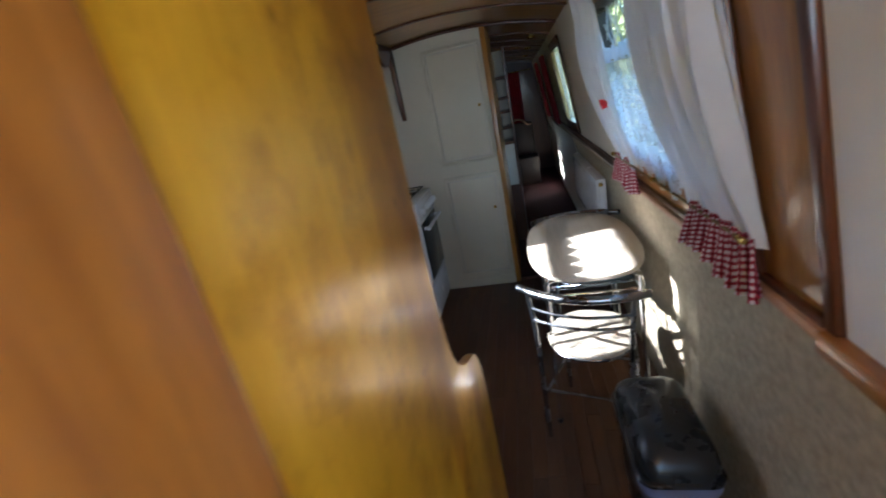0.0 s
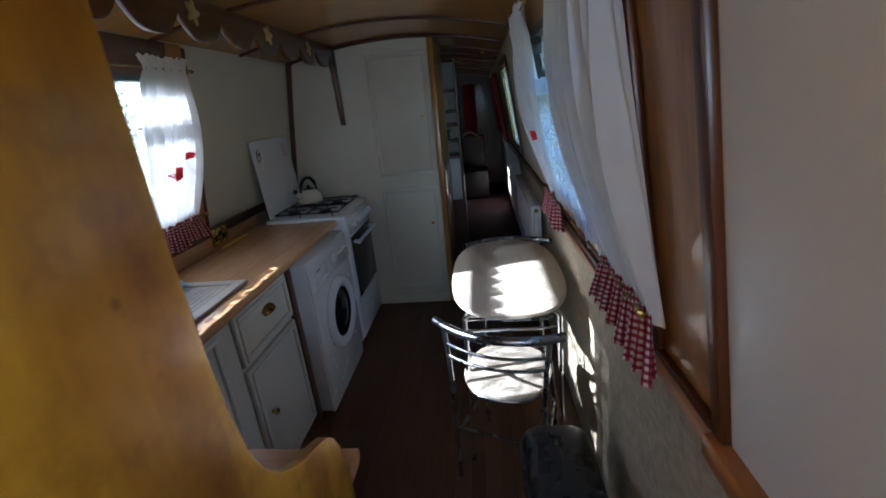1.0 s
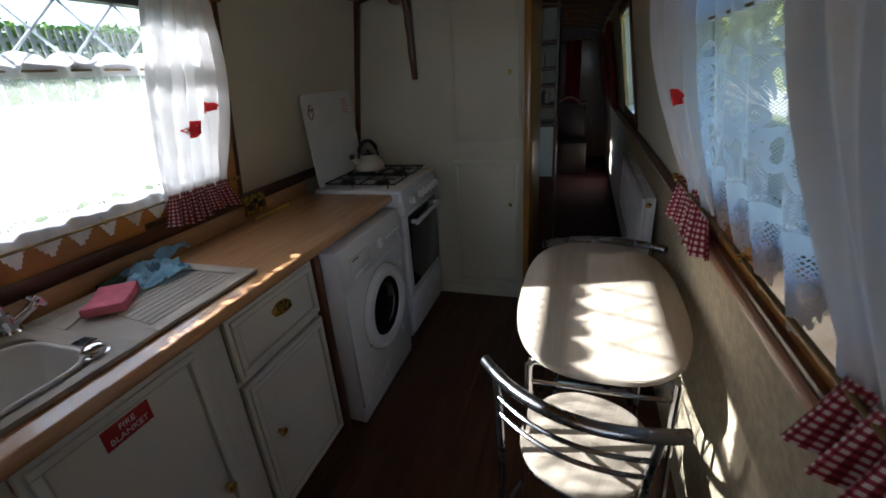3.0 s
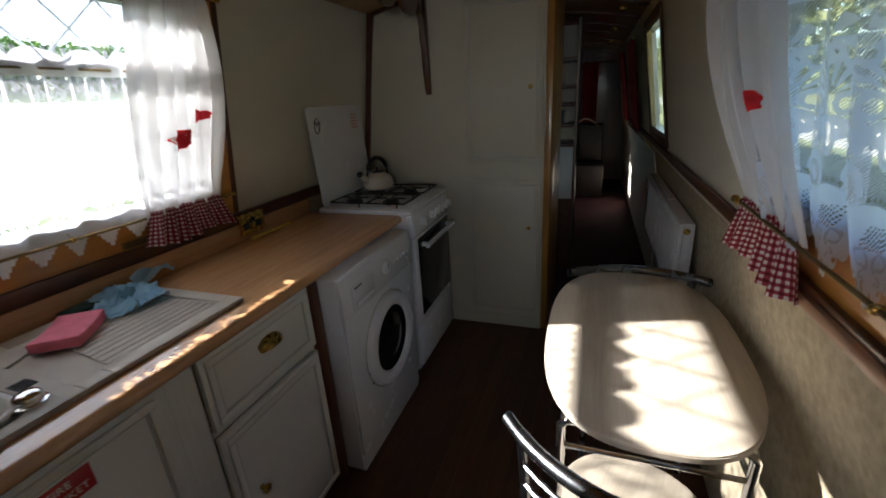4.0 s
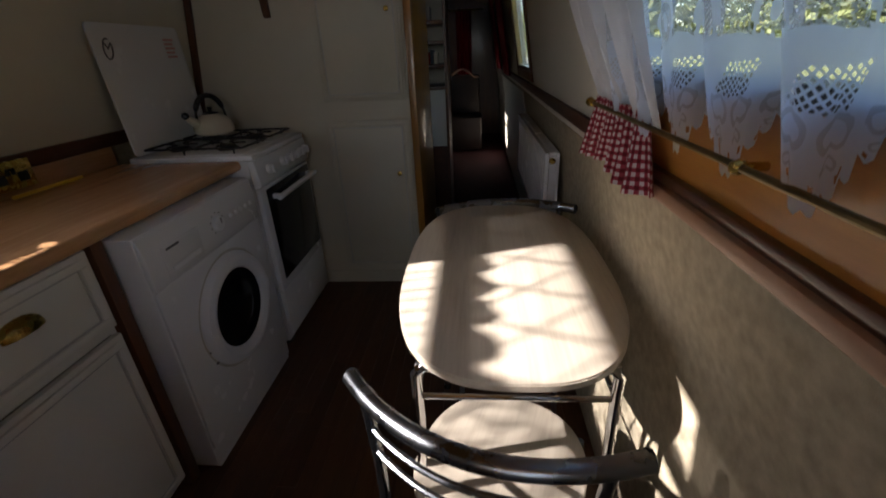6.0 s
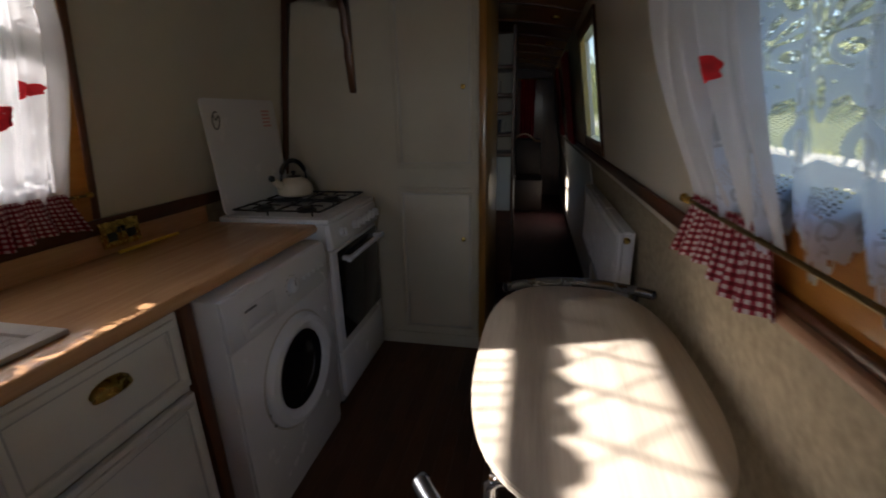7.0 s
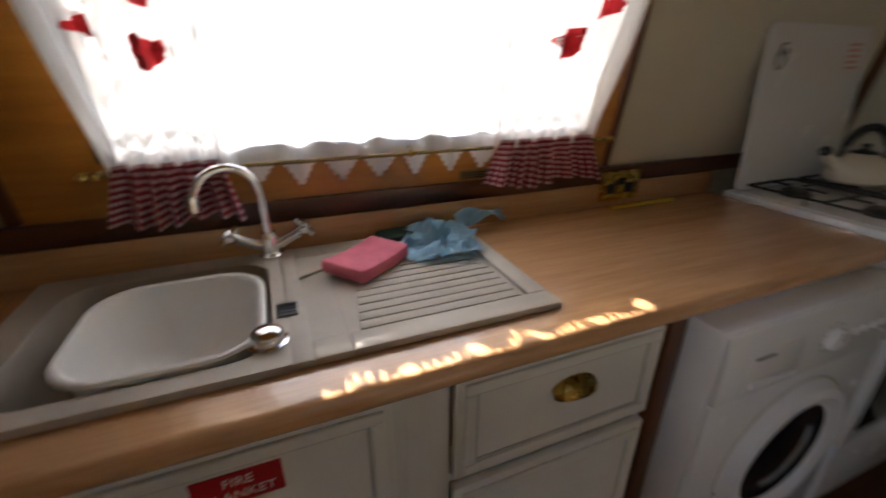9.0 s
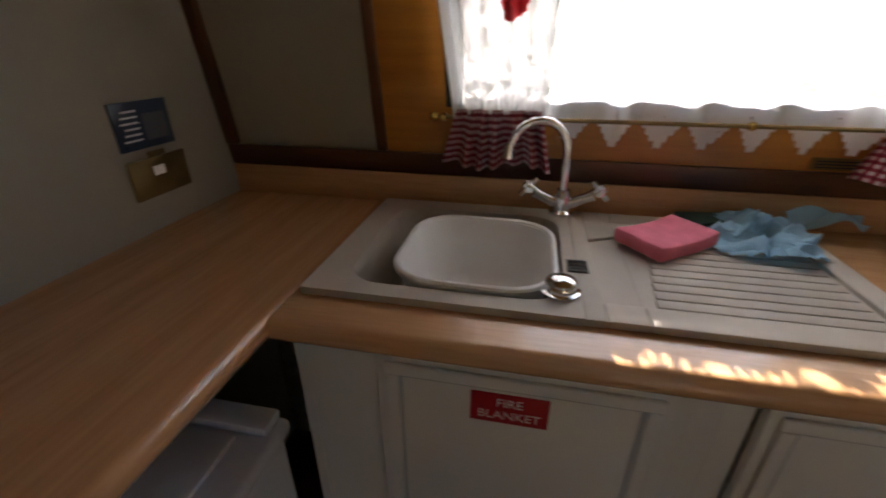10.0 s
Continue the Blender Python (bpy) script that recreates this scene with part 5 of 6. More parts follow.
part("maker_mark", cube(WX + 0.0102, WX + 0.0108, WY0 + 0.010 + 0.065, WY0 + 0.13, 0.786, 0.793), "grey_ink", wm)
sideways = Matrix.Rotation(radians(90), 4, "Y")
part("dial", lathe([(0.026, 0), (0.024, 0.012), (0.018, 0.016), (0, 0.017)], 24, Matrix.Translation((WX + 0.004, WY0 + 0.33, 0.768)) @ sideways), "plastic_white", wm)
part("dial_mark", cube(WX + 0.020, WX + 0.0216, WY0 + 0.328, WY0 + 0.332, 0.768, 0.788), "grey_ink", wm)
for k in range(5):
    part("button", lathe([(0.008, 0), (0.007, 0.006), (0, 0.007)], 12, Matrix.Translation((WX + 0.004, WY0 + 0.41 + 0.034 * k, 0.765)) @ sideways), "plastic_white", wm)
for k in range(9):
    a = radians(-140 + 35 * k)
    part("dial_print", cube(WX + 0.0042, WX + 0.0047, WY0 + 0.328 + 0.036 * math.sin(a), WY0 + 0.334 + 0.036 * math.sin(a), 0.767 + 0.036 * math.cos(a), 0.770 + 0.036 * math.cos(a)), "grey_ink", wm)
DC = Matrix.Translation((WX, 2.655, 0.452)) @ sideways
door = part("door", lathe([(0.140, 0.006), (0.150, 0.022), (0.172, 0.030), (0.192, 0.024), (0.203, 0.008), (0.204, 0.0005)], 56, DC), "plastic_white", wm, "round white porthole door")
part("door_glass", lathe([(0.142, 0.012), (0.125, 0.004), (0.09, 0.010), (0.05, 0.016), (0, 0.018)], 48, DC), "glass_black", door, "dark domed porthole glass")
part("gasket", lathe([(0.2045, 0.0005), (0.2085, 0.003), (0.2125, 0.0005)], 56, DC), "line_grey", door)
part("door_catch", cube(WX + 0.018, WX + 0.030, 2.655 + 0.168, 2.655 + 0.192, 0.43, 0.475, 0.003), "plastic_white", door)
for z in (0.40, 0.345):
    part("hinge_screw", lathe([(0.006, 0), (0.005, 0.003), (0, 0.003)], 10, Matrix.Translation((WX + 0.0005, 2.655 - 0.2075 + (0.452 - z) * 0.25, z)) @ sideways), "grey_ink", wm)

# ---- cooker ----
ck = thing("gas_cooker", (-0.2, 3.27, 0), "white gas cooker with its lid raised", "cooker")
CX, CY0, CY1 = 0.045, 3.004, 3.53
part("body", cube(-0.465, CX - 0.02, CY0, CY1, 0.03, 0.895, 0.004), "enamel", ck)
part("hob", cube(-0.465, CX + 0.004, CY0 - 0.001, CY1 + 0.001, 0.8955, 0.918, 0.006), "enamel", ck)
part("hob_well", cube(-0.42, CX - 0.035, CY0 + 0.02, CY1 - 0.02, 0.9182, 0.9205, 0.001), "enamel", ck, "white enamel hob plate")
part("control_panel", prism([(CX - 0.0198, 0.782), (CX + 0.006, 0.782), (CX + 0.016, 0.80), (CX + 0.004, 0.895), (CX - 0.0198, 0.895)], "y", CY0, CY1, 0.004), "enamel", ck)
for k, yk in enumerate((3.10, 3.235, 3.30, 3.365, 3.43, 3.49)):
    part("control_knob", joined(lathe([(0.021, 0), (0.019, 0.014), (0.015, 0.018), (0, 0.0185)], 20, Matrix.Translation((CX + 0.011, yk, 0.842)) @ Matrix.Rotation(radians(84), 4, "Y")),
                                moved(cube(-0.018, 0.018, -0.0035, 0.0035, 0.015, 0.028, 0.002), Matrix.Translation((CX + 0.011, yk, 0.842)) @ Matrix.Rotation(radians(84), 4, "Y"))), "plastic_white", ck)
od = part("oven_door", cube(CX - 0.0195, CX + 0.004, CY0 + 0.004, CY1 - 0.004, 0.30, 0.776, 0.004), "enamel", ck)
part("oven_glass", cube(CX + 0.0042, CX + 0.008, CY0 + 0.045, CY1 - 0.02, 0.345, 0.765, 0.002), "glass_black", od, "black oven door glass")
part("oven_handle", joined(tube([(CX + 0.045, CY0 + 0.07, 0.724), (CX + 0.045, CY1 - 0.03, 0.724)], 0.012, 12), cube(CX + 0.0082, CX + 0.042, CY0 + 0.085, CY0 + 0.105, 0.715, 0.733), cube(CX + 0.0082, CX + 0.042, CY1 - 0.065, CY1 - 0.045, 0.715, 0.733)), "plastic_white", od, "white bar handle")
part("drawer", cube(CX - 0.0195, CX + 0.002, CY0 + 0.004, CY1 - 0.004, 0.06, 0.294, 0.004), "enamel", ck)
for d in (0, 1):
    part("foot", cube(CX - 0.08, CX - 0.03, CY0 + 0.03 + d * 0.4, CY0 + 0.07 + d * 0.4, -0.011, 0.0295), "black_iron", ck)
lid = joined(prism(rounded(CY0 + 0.005, CY1 - 0.012, 0, 0.485, 0.022), "x", -0.004, 0.004, 0.001))
lid_m = Matrix.Translation((-0.432, 0, 0.922)) @ Matrix.Rotation(radians(-3.2), 4, "Y")
lidp = part("lid", moved(lid, lid_m), "enamel", ck, "white glass lid standing open")
mark = tube([(0.005, 3.075 + 0.022 * math.cos(t), 0.395 + 0.034 * math.sin(t) + 0.01 * math.cos(t)) for t in np.linspace(0.9, 6.6, 20)] + [(0.005, 3.075, 0.395), (0.005, 3.066, 0.415)], 0.003, 6)
part("lid_mark", moved(mark, lid_m), "grey_ink", lidp)
for k in range(5):
    part("print_line", moved(cube(0.0041, 0.0046, 3.40, 3.465 - 0.008 * (k % 2), 0.36 + 0.017 * k, 0.369 + 0.017 * k), lid_m), "red_ink", lidp)
for bx in (-0.33, -0.12):
    for by in (3.14, 3.39):
        b = part("burner", lathe([(0.042, 0), (0.042, 0.008), (0.034, 0.010), (0.034, 0.018), (0.028, 0.021), (0, 0.021)], 20, Matrix.Translation((bx, by, 0.9207))), "black_iron", ck, "black gas burner cap")
for by in (3.14, 3.39):
    bars = [tube([(-0.41, by + d, 0.944), (0.0, by + d, 0.944)], 0.0045, 6) for d in (-0.105, 0.105)]
    bars += [tube([(x, by - 0.105, 0.944), (x, by + 0.105, 0.944)], 0.0045, 6) for x in (-0.41, -0.205, 0.0)]
    for bx in (-0.33, -0.12):
        bars += [tube([(bx + 0.08 * c, by + 0.08 * s_, 0.947), (bx + 0.022 * c, by + 0.022 * s_, 0.947)], 0.004, 6) for c, s_ in ((1, 0), (-1, 0), (0, 1), (0, -1))]
        bars += [tube([(bx - 0.205 * 0 + 0.08, by + d * 0.10, 0.944), (bx + 0.08, by + d * 0.10, 0.9206)], 0.004, 6) for d in (-1, 1)]
    part("pan_support", joined(*bars), "black_iron", ck, "black wire pan support")
solid("worktop_strip", cube(-0.50, 0.02, 3.537, FRONT - 0.027, 0.862, 0.90, 0.006), "worktop", "narrow beech laminate strip beside the cooker", "worktop")

# kettle
kt = thing("kettle", (-0.30, 3.38, 0.949), "cream enamel whistling kettle with a black handle", "kettle")
KM = Matrix.Translation((-0.30, 3.365, 0.9515)) @ Matrix.Diagonal((0.9, 0.9, 0.86, 1))
part("body", lathe([(0.0, 0), (0.082, 0), (0.094, 0.010), (0.096, 0.035), (0.088, 0.065), (0.066, 0.090), (0.042, 0.102), (0.040, 0.104), (0, 0.104)], 40, KM), "cream", kt)
part("lid", lathe([(0.041, 0.1045), (0.036, 0.110), (0.012, 0.116), (0.007, 0.122), (0.013, 0.130), (0.011, 0.138), (0, 0.140)], 28, KM), "plastic_black", kt)
part("handle", tube([(-0.30 + 0.03 * math.cos(t), 3.365 + 0.066 * math.cos(t), 0.9515 + 0.074 + 0.095 * math.sin(t)) for t in np.linspace(-0.15, math.pi + 0.15, 22)], [0.006] * 4 + [0.012] * 14 + [0.006] * 4, 12), "plastic_black", kt)
sp_ = part("spout", tube([(-0.327, 3.302, 1.000), (-0.342, 3.275, 1.024), (-0.349, 3.259, 1.042)], [0.022, 0.017, 0.013], 14), "cream", kt)
part("whistle", lathe([(0.015, 0), (0.016, 0.012), (0.010, 0.02), (0, 0.021)], 14, Matrix.Translation((-0.349, 3.259, 1.040)) @ Matrix.Rotation(radians(35), 4, "X")), "plastic_black", sp_)

# ---- table with its rack ----
tb = thing("breakfast_table", (0.998, 2.39, 0), "oval breakfast table with a pale oak top and chrome legs", "table")
TX, TY = 0.992, 2.386
top_line = []
for i in range(72):
    t = i / 72 * math.tau
    c, s_ = math.cos(t), math.sin(t)
    e = 2 / 2.75
    top_line.append((TX + 0.248 * math.copysign(abs(c) ** e, c), TY + 0.434 * math.copysign(abs(s_) ** e, s_)))
part("tabletop", prism(top_line, "z", 0.742, 0.762, 0.004), "tabletop", tb)
part("edge_band", prism([(TX + (x - TX) * 1.004, TY + (y - TY) * 1.0025) for x, y in top_line], "z", 0.745, 0.7575), "tabletop", tb)
LEGS = [(-0.185, -0.355), (0.185, -0.355), (-0.185, 0.355), (0.185, 0.355)]
for dx, dy in LEGS:
    sx = math.copysign(1, dx)
    leg = part("leg", tube([(TX + dx - sx * 0.05, TY + dy, 0.733), (TX + dx - sx * 0.015, TY + dy, 0.728), (TX + dx, TY + dy, 0.71), (TX + dx, TY + dy, 0.6), (TX + dx + sx * 0.012, TY + dy * 1.01, 0.0)], 0.011, 12), "chrome", tb)
    part("rubber_foot", lathe([(0.013, -0.0115), (0.014, 0.0), (0.013, 0.022), (0.0, 0.022)], 12, Matrix.Translation((TX + dx + sx * 0.012, TY + dy * 1.01, 0.0))), "plastic_black", leg)
for dy in (-0.355, 0.355):
    part("cross_bar", tube([(TX - 0.185, TY + dy, 0.725), (TX + 0.185, TY + dy, 0.725)], 0.009, 10), "chrome", tb)
    part("rack_bar", tube([(TX - 0.185, TY + dy, 0.655), (TX + 0.185, TY + dy, 0.655)], 0.006, 10), "chrome", tb)
for dx in (-0.185, 0.185):
    part("side_bar", tube([(TX + dx, TY - 0.355, 0.655), (TX + dx, TY + 0.355, 0.655)], 0.006, 10), "chrome", tb)
for k in range(7):
    yy = TY - 0.28 + 0.093 * k
    part("rack_wire", tube([(TX - 0.185, yy, 0.660), (TX + 0.185, yy, 0.660)], 0.0035, 8), "chrome", tb)
tr = thing("tray", (TX + 0.08, TY - 0.16, 0.664), "shallow blue-grey patterned tray on the table's rack", "tray")
part("base", prism(rounded(TX - 0.05, TX + 0.175, TY - 0.31, TY - 0.02, 0.03), "z", 0.664, 0.668), "tray", tr)
part("rim", tube([(x, y, 0.671) for x, y in rounded(TX - 0.05, TX + 0.175, TY - 0.31, TY - 0.02, 0.03)], 0.005, 8, True), "tube", tr)


# ---- chairs ----
def dining_chair():
    c = thing("dining_chair", (0, 0, 0), "steel tube dining chair with a round pale oak seat", "chair", "chairs at the breakfast table")
    seat_line = []
    for i in range(48):
        t = i / 48 * math.tau
        e = 2 / 2.3
        co, si = math.cos(t), math.sin(t)
        seat_line.append((0.175 * math.copysign(abs(co) ** e, co), 0.185 * math.copysign(abs(si) ** e, si)))
    part("seat", prism(seat_line, "z", 0.448, 0.466, 0.005), "tabletop", c)
    part("seat_ring", tube([(x * 0.93, y * 0.93, 0.437) for x, y in seat_line], 0.0095, 10, True), "tube", c)

    def bow(half, y_end, dip, z, n=16):
        return [(half * (2 * i / n - 1), y_end - dip * (1 - (2 * i / n - 1) ** 2), z) for i in range(n + 1)]
    rail = part("top_rail", tube(bow(0.245, -0.128, 0.085, 0.726), 0.0165, 14), "tube", c, "thick curved steel top rail")
    for e in (-1, 1):
        part("end_cap", lathe([(0.0168, -0.004), (0.016, 0.004), (0.008, 0.008), (0, 0.0085)], 14, Matrix.Translation((e * 0.245, -0.127, 0.726)) @ Matrix.Rotation(radians(90 * e), 4, "Y") @ Matrix.Rotation(radians(-20), 4, "X")), "plastic_black", rail)
    for z in (0.652, 0.602):
        part("back_rail", tube(bow(0.190, -0.160, 0.050, z), 0.0062, 10), "tube", c)
    for e in (-1, 1):
        part("back_leg", tube([(e * 0.180, -0.172, -0.010), (e * 0.180, -0.168, 0.30), (e * 0.180, -0.164, 0.45), (e * 0.187, -0.160, 0.60), (e * 0.200, -0.156, 0.722)], 0.0105, 12), "tube", c)
        part("front_leg", tube([(e * 0.165, 0.185, -0.010), (e * 0.158, 0.165, 0.25), (e * 0.150, 0.130, 0.437)], 0.0105, 12), "tube", c)
        part("side_stretcher", tube([(e * 0.188, -0.161, 0.205), (e * 0.160, 0.172, 0.205)], 0.006, 8), "tube", c)
    part("stretcher", tube([(-0.187, -0.162, 0.25), (0.187, -0.162, 0.25)], 0.006, 8), "tube", c)
    part("stretcher", tube([(-0.160, 0.170, 0.22), (0.160, 0.170, 0.22)], 0.006, 8), "tube", c)
    return c


chair = dining_chair()
chair.matrix_basis = pose(0.967, 2.045, 0, 0, 0, -18.5)
copy_thing(chair, pose(1.025, 2.735, 0, 0, 0, 180))

# ---- bins ----
bn = thing("swing_bin", (1.088, 1.515, 0), "black plastic bin with a domed lid beside the wall", "bin")
BXC, BYC = 1.100, 1.540


def bin_levels(levels, steps=6):
    bm = bmesh.new()
    stack = [[bm.verts.new((x, y, z)) for x, y in rounded(BXC - a, BXC + a, BYC - b, BYC + b, r, steps)] for a, b, r, z in levels]
    n = len(stack[0])
    for p, q in zip(stack, stack[1:]):
        for k in range(n):
            bm.faces.new((p[k], p[(k + 1) % n], q[(k + 1) % n], q[k]))
    bm.faces.new(stack[0][::-1])
    bm.faces.new(stack[-1])
    bmesh.ops.recalc_face_normals(bm, faces=bm.faces[:])
    return bm


part("body", bin_levels([(0.086, 0.156, 0.03, -0.010), (0.104, 0.192, 0.040, 0.34), (0.110, 0.198, 0.042, 0.352), (0.110, 0.198, 0.042, 0.372)]), "plastic_black", bn)
part("liner", bin_levels([(0.111, 0.199, 0.043, 0.345), (0.1125, 0.2005, 0.043, 0.352), (0.1125, 0.2005, 0.043, 0.378), (0.110, 0.198, 0.042, 0.381)]), "liner", bn, "thin bluish bag edge under the lid")
dome = []
for k in range(13):
    t = radians(90 * k / 12)
    q = math.cos(t) ** 0.55
    dome.append((max(0.006, 0.112 * q), max(0.012, 0.202 * q), max(0.003, 0.058 * q ** 0.6 * (0.75 + 0.25 * q)), 0.402 + 0.098 * math.sin(t) ** 0.9))
lid_b = part("lid", bin_levels([(0.114, 0.203, 0.045, 0.3815), (0.118, 0.208, 0.047, 0.386), (0.118, 0.208, 0.047, 0.396), (0.114, 0.203, 0.046, 0.401)] + dome, 8), "plastic_black", bn, "domed black lid")
flap_m = Matrix.Translation((BXC - 0.045, BYC + 0.01, 0.470)) @ Matrix.Rotation(radians(-24), 4, "Y") @ Matrix.Diagonal((0.62, 1.30, 1, 1))
part("flap", moved(lathe([(0.086, 0.0), (0.085, 0.012), (0.078, 0.017), (0.055, 0.022), (0.028, 0.025), (0, 0.026)], 36), flap_m), "plastic_black", lid_b, "oval raised flap")
part("finger_grip", moved(tube([(0.05 * math.sin(a), -0.066 - 0.014 * math.cos(a), 0.022) for a in np.linspace(-1.2, 1.2, 12)], 0.0035, 8), flap_m), "plastic_black", lid_b)

wb = thing("white_bin", (0.14, 1.06, 0), "white plastic lidded bin under the worktop's return", "bin")
part("body", cube(-0.015, 0.30, 0.90, 1.185, -0.011, 0.665, 0.02, 3), "plastic_white", wb)
part("lid", cube(-0.022, 0.305, 0.885, 1.193, 0.6655, 0.695, 0.012, 3), "plastic_white", wb)
part("lid_flap", cube(0.035, 0.290, 0.90, 1.135, 0.6955, 0.706, 0.005, 2), "plastic_white", wb)
part("hinge_strip", cube(-0.018, 0.028, 0.90, 1.180, 0.6955, 0.716, 0.008, 2), "plastic_white", wb)

# ---- radiator ----
rd = thing("radiator", (1.24, 3.75, 0.48), "white panel radiator on the carpeted wall", "radiator")
RY0, RY1 = 3.135, 4.30
part("panel", cube(1.198, 1.216, RY0, RY1, 0.505, 0.865, 0.004), "enamel", rd)
part("back_panel", cube(1.244, 1.258, RY0, RY1, 0.505, 0.865, 0.004), "enamel", rd)
part("grille", cube(1.2165, 1.2435, RY0 + 0.004, RY1 - 0.004, 0.852, 0.867, 0.002), "enamel", rd)
part("side_cover", cube(1.2165, 1.2435, RY0, RY0 + 0.004, 0.505, 0.8515), "enamel", rd)
for k in range(26):
    yy = RY0 + 0.035 + 0.0405 * k
    part("flute", cube(1.1945, 1.1982, yy, yy + 0.024, 0.54, 0.83, 0.0015), "enamel", rd)
part("valve", joined(lathe([(0.012, 0), (0.013, 0.012), (0.008, 0.02), (0, 0.02)], 14, Matrix.Translation((1.226, RY0, 0.835)) @ Matrix.Rotation(radians(90), 4, "X"))), "brass", rd)
part("pipe", tube([(1.226, RY0 - 0.002, 0.525), (1.226, RY0 - 0.02, 0.525), (1.226, RY0 - 0.022, 0.48), (1.226, RY0 - 0.022, -0.01)], 0.0075, 10), "chrome", rd)
for yy in (RY0 + 0.2, RY1 - 0.2):
    part("bracket", cube(1.2585, 1.30, yy, yy + 0.03, 0.55, 0.78), "enamel", rd)

# ---- along the passage ----
shelf = thing("bookcase", (0.48, 4.8, 0), "dark wooden bookcase with a white cupboard below", "bookcase")
part("side", cube(0.700, 0.720, 4.65, 5.0, 0.0, 1.88), "mahogany_up", shelf)
part("side", cube(0.25, 0.27, 4.65, 5.0, 0.0, 1.88), "mahogany_up", shelf)
part("back", cube(0.27, 0.70, 4.985, 5.0, 1.0, 1.88), "wall", shelf, "pale back board")
for z in (1.005, 1.15, 1.30, 1.425, 1.61):
    part("shelf", cube(0.2705, 0.6995, 4.65, 4.9845, z, z + 0.025, 0.003), "mahogany", shelf)
part("lower_cupboard", cube(0.2705, 0.6995, 4.66, 4.9845, 0.60, 1.003), "cabinet", shelf, "white lower cupboard")
part("plinth", cube(0.2705, 0.6995, 4.67, 4.9845, 0.0, 0.599), "mahogany", shelf)
rnd = random.Random(8)
for z, x1 in ((1.03, 0.5), (1.175, 0.62), (1.325, 0.45), (1.45, 0.6)):
    x = 0.28
    while x < x1:
        w, h = rnd.uniform(0.018, 0.04), rnd.uniform(0.075, 0.098)
        solid("book", cube(x, x + w - 0.002, 4.80, 4.80 + rnd.uniform(0.10, 0.14), z + 0.0002, z + h, 0.002, 1), rnd.choice(["wall", "navy", "velvet_red", "cream", "cabinet"]), "upright book on a dark shelf", "book", "books on the bookcase")
        x += w

setting("passage_partition", cube(-0.40, 0.588, 4.302, 4.33, 0.0, 1.83), "mahogany_up", "dark wooden partition behind the cupboard", "wall")
setting("passage_panel", prism([(low_right_x(z) - o, z) for z, o in ((0.06, 0.003), (0.3, 0.003), (0.75, 0.003), (0.9, 0.003), (0.99, 0.003), (0.99, 0.012), (0.9, 0.012), (0.75, 0.012), (0.3, 0.012), (0.06, 0.012))], "y", 4.42, 6.9), "wall", "pale painted lining below the passage windows", "panelling")
for y0, y1 in ((5.2, 5.75), (6.6, 7.1)):
    c = thing("red_curtain", (1.15, y0, 1.1), "dark red gathered curtain at a passage window", "curtain", "red passage curtains")
    part("panel", sheet(50, 14, lambda u, v: (right_x(1.05 + 0.72 * v) - 0.035 - 0.016 * math.sin(u * 34), y0 + (y1 - y0) * u, 1.05 + 0.72 * v), y1 - y0, 0.72), "velvet_red", c)
    part("rod", tube([(right_x(1.77) - 0.035, y0 - 0.03, 1.765), (right_x(1.77) - 0.035, y1 + 0.03, 1.765)], 0.008, 8), "brass", c)
c = thing("red_curtain", (0.85, 8.0, 0.9), "dark red curtain hanging across the far end", "curtain", "red passage curtains")
part("panel", sheet(60, 14, lambda u, v: (0.66 + 0.20 * u, 7.95 - 0.02 * math.sin(u * 30), 0.95 + 0.80 * v), 0.4, 0.8), "velvet_red", c)
part("rod", tube([(0.5, 7.95, 1.755), (1.05, 7.95, 1.755)], 0.009, 8), "brass", c)
ch = thing("armchair", (0.78, 7.4, 0), "dark armchair with a pale rounded back rail", "armchair")
part("seat", cube(0.55, 1.0, 7.25, 7.7, 0.02, 0.45, 0.03), "leather", ch)
part("back", cube(0.58, 0.97, 7.62, 7.72, 0.4505, 0.96, 0.03), "leather", ch)
part("back_rail", tube([(0.60 + 0.36 * u, 7.60, 0.93 + 0.10 * math.sin(math.pi * min(1, u * 1.1 + 0.1))) for u in np.linspace(0, 1, 12)], 0.016, 10), "sill", ch)
for x, y in ((0.97, 4.62), (0.97, 5.72), (0.97, 6.9)):
    l = thing("downlight", (x, y, roof_z(x)), "small brass ceiling downlight, unlit", "lamp", "brass downlights")
    part("rim", lathe([(0.026, -0.018), (0.036, -0.016), (0.038, -0.006), (0.038, 0.0)], 24, Matrix.Translation((x, y, roof_z(x) - 0.001))), "brass", l)
    part("lens", lathe([(0.0, -0.012), (0.026, -0.012)], 20, Matrix.Translation((x, y, roof_z(x)))), "white_ink", l)

# ---- outside ----
land = [(-400, -1.0), (-400, 2.6), (-14, 2.3), (-8, 1.85), (-2.5, 0.75), (-0.95, 0.62), (-0.93, -0.8), (2.9, -0.8), (3.0, 0.50), (3.5, 0.60), (4.8, 0.66), (6.0, 0.95), (9.5, 1.7), (14, 2.1), (400, 2.4), (400, -1.0)]
setting("ground", prism(land, "y", -300, 300), "grass", "grassy canal banks on both sides", "ground")
setting("water", cube(1.46, 2.99, -300, 300, 0.20, 0.22), "water", "still canal water beside the boat", "water")
setting("hull_side", joined(cube(1.425, 1.445, Y_AFT - 0.1, Y_END + 0.1, -0.5, 0.99), cube(-0.66, -0.64, Y_AFT - 0.1, Y_END + 0.1, -0.5, 0.99)), "hull", "dark green steel hull sides", "hull")


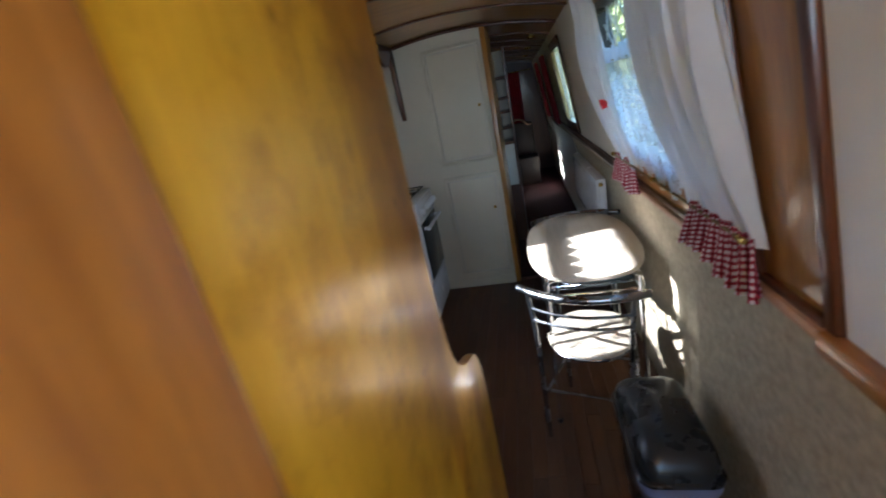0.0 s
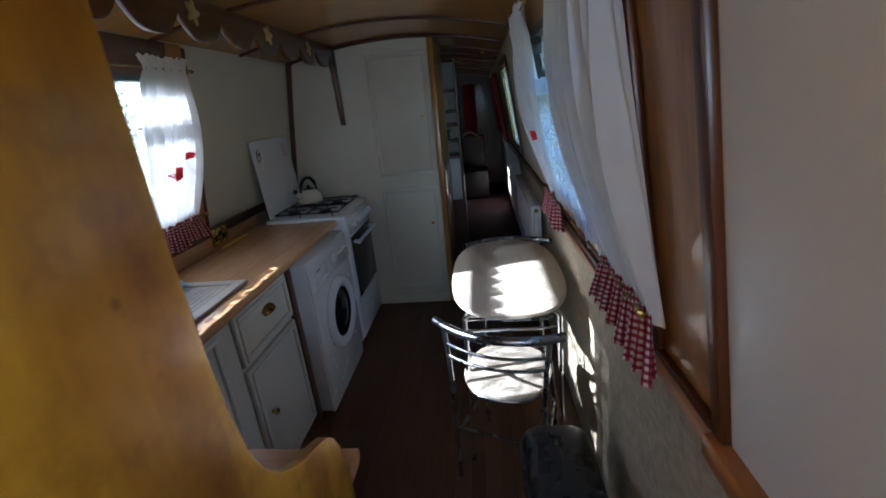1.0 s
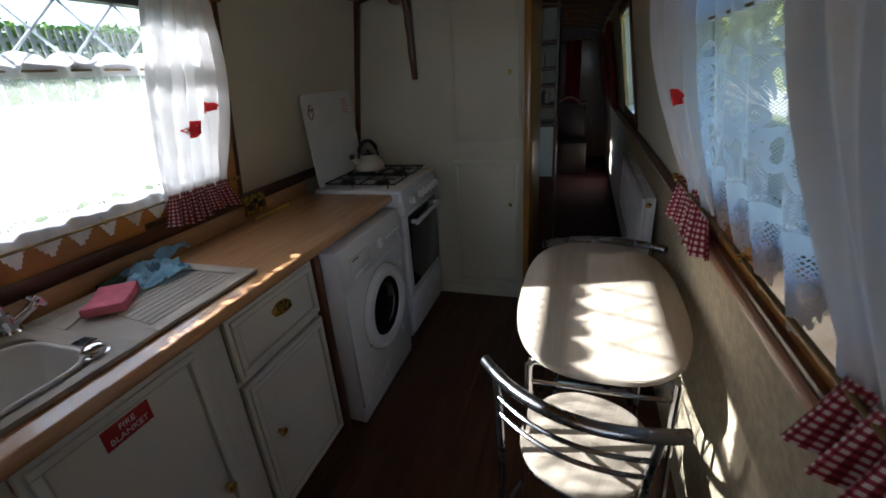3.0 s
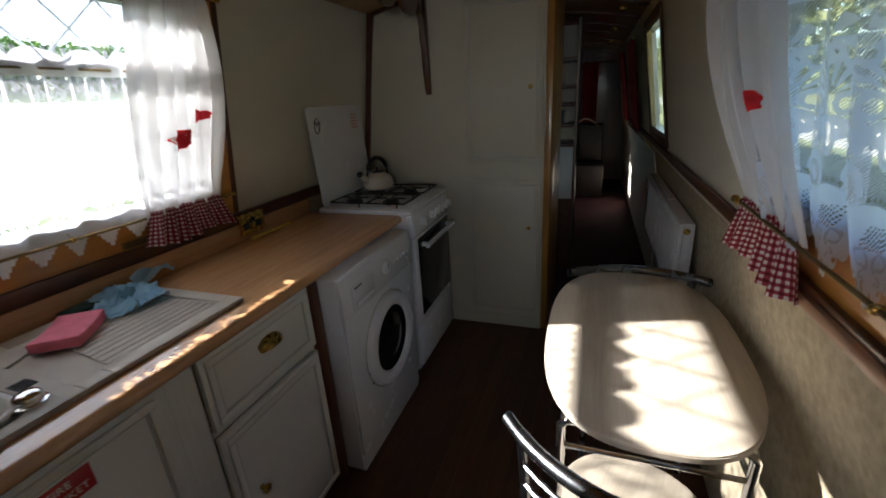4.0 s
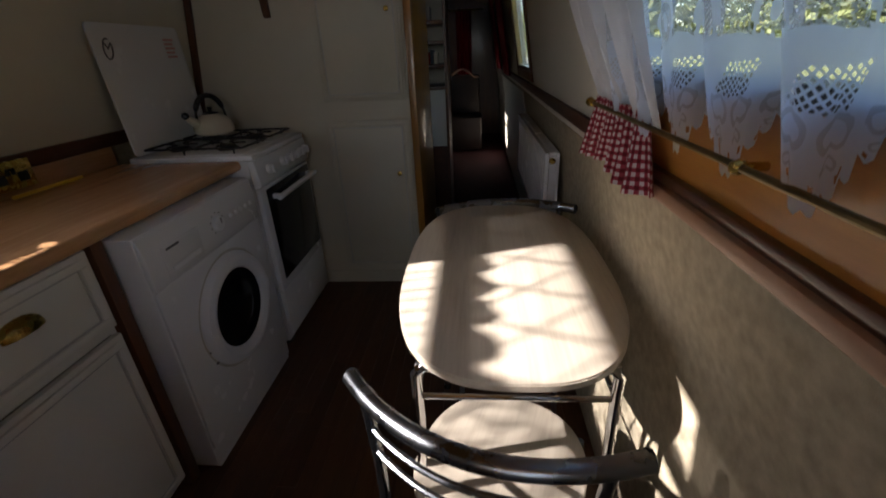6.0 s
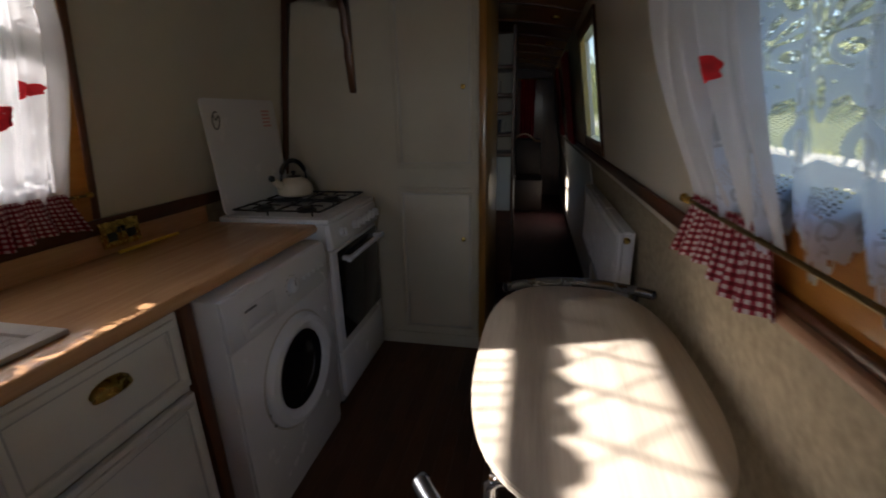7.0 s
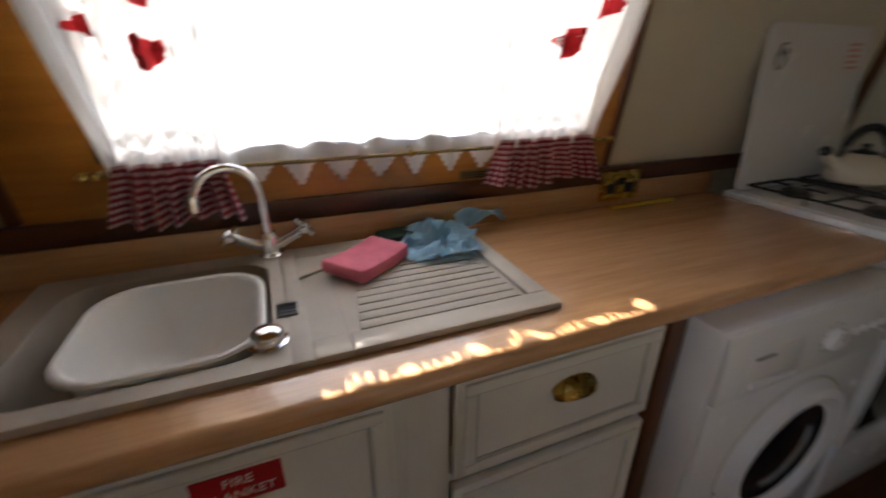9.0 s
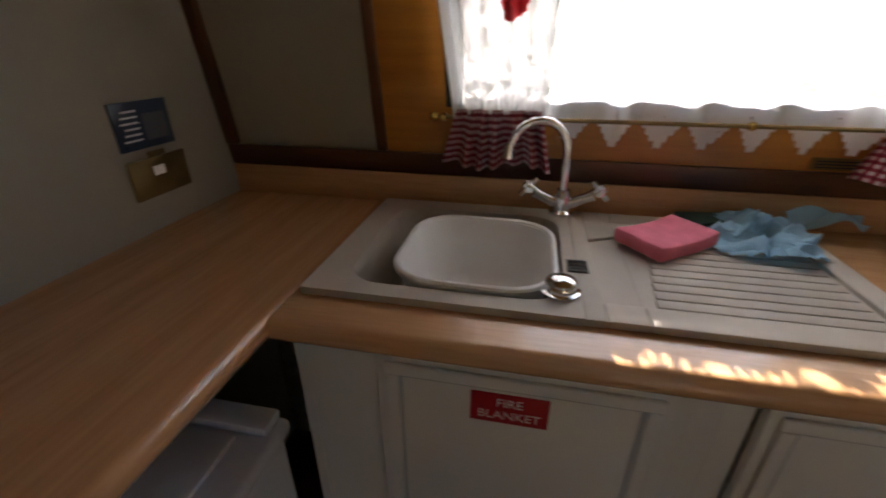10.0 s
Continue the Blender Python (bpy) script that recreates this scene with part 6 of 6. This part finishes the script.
setting("towpath", prism([(3.55, 0.58), (4.75, 0.63), (4.75, 0.668), (3.55, 0.614)], "y", -60, 60), "gravel", "pale gravel path along the far bank", "path")


def foliage(n, place, size, seed, mat, name, label, category, parent=None):
    rnd = random.Random(seed)
    verts, faces = [], []
    for _ in range(n):
        c = Vector(place(rnd))
        a = Vector((rnd.gauss(0, 1), rnd.gauss(0, 1), rnd.gauss(0, 1))).normalized()
        b = a.orthogonal().normalized()
        s_ = size * rnd.uniform(0.6, 1.4)
        i = len(verts)
        verts += [c - a * s_, c + b * s_ * 0.5, c + a * s_, c - b * s_ * 0.5]
        faces.append((i, i + 1, i + 2, i + 3))
    me = bpy.data.meshes.new(name)
    me.from_pydata(verts, [], faces)
    me.materials.append(M[mat])
    if parent:
        return part(name, me, mat, parent)
    return tagged(new(name, me), label, category, kind="stuff")


def hedge_spot(x, z0, h, depth):
    def place(r):
        y = r.uniform(-9, 14)
        t = 0.5 + 0.5 * noise.noise(Vector((y * 0.35, x, 0)))
        return (x + r.gauss(0, depth), y, z0 + r.uniform(0, 1) ** 0.8 * h * (0.75 + 0.5 * t))
    return place


foliage(26000, hedge_spot(-11.0, 2.0, 1.05, 0.45), 0.07, 21, "hedge", "hedge", "clipped green hedge beyond the grass", "hedge")
foliage(60000, hedge_spot(7.6, 1.0, 3.6, 0.8), 0.10, 22, "leaves", "bank_bushes", "leafy bushes along the far bank", "bushes")
def far_hedge(r):
    y = r.uniform(14, 75)
    return (6.0 + 0.03 * y + r.gauss(0, 0.9), y, 0.8 + r.uniform(0, 1) ** 0.8 * (4.2 + 1.6 * noise.noise(Vector((y * 0.2, 3.0, 0)))))


foliage(30000, far_hedge, 0.17, 23, "leaves", "far_bushes", "tall bushes further along the bank", "bushes")
fence = thing("fence", (-9.0, 2, 1.92), "weathered wooden picket fence on the bank", "fence")
pale = mesh_from("pale", cube(-0.012, 0.012, -0.035, 0.035, 0, 0.85), "fence_wood")
for k in range(90):
    o = part("pale", pale, "fence_wood", fence)
    o.matrix_basis = Matrix.Translation((-9.0, -4 + 0.16 * k, 1.9))
for z in (2.1, 2.5):
    part("rail", cube(-9.03, -9.013, -4.1, 10.5, z, z + 0.07), "fence_wood", fence)


def tree(x, y, h, seed):
    rnd = random.Random(seed)
    t = thing("tree", (x, y, 0.5), "broad leafy tree on the far bank", "tree", "bank trees")
    limbs = [tube([(x, y, 0.45), (x + 0.1, y, 0.5 + h * 0.3), (x, y + 0.1, 0.5 + h * 0.6)], [0.22, 0.17, 0.1], 10)]
    tips = []
    for k in range(9):
        a = k * 2.4 + rnd.uniform(-0.3, 0.3)
        z = 0.5 + h * rnd.uniform(0.3, 0.55)
        tip = (x + h * 0.28 * math.cos(a), y + h * 0.28 * math.sin(a), z + h * rnd.uniform(0.15, 0.35))
        tips.append(Vector(tip))
        limbs.append(tube([(x, y, z), ((x + tip[0]) / 2, (y + tip[1]) / 2, z + h * 0.06), tip], [0.09, 0.06, 0.02], 7))
    part("trunk", joined(*limbs), "trunk", t)
    centres = tips + [Vector((x, y, 0.5 + h * 0.85)), Vector((x, y, 0.5 + h * 0.65))]

    def place(r):
        c = r.choice(centres)
        return c + Vector((r.gauss(0, 1), r.gauss(0, 1), r.gauss(0, 0.8))) * h * 0.10
    foliage(9000, place, 0.17, seed, "leaves", "crown", "", "", t)


for k, (x, y, h) in enumerate(((13.0, -6.5, 7.5), (13.6, -0.8, 8.0), (13.2, 4.5, 8.5), (13.8, 9.5, 8.0), (13.0, 14.5, 8.0))):
    tree(x, y, h, 40 + k)

# ---- floor strips ----
strip = {}
rnd = random.Random(5)
x = 0.005
while x < 1.28:
    y = -0.35 - rnd.uniform(0, 0.5)
    while y < 3.66:
        ln = rnd.choice((0.45, 0.6, 0.75))
        end = min(y + ln, 3.668)
        ln = round(end - y, 2)
        if ln > 0.05:
            if ln not in strip:
                strip[ln] = mesh_from("floor_strip", cube(0.0004, 0.0646, 0.0004, ln - 0.0004, -0.0116, 0.0, 0.0007, 1), "floor")
            o = part("floor_strip", strip[ln], "floor", floor)
            o.matrix_basis = Matrix.Translation((x, y, 0))
        y = end
    x += 0.065
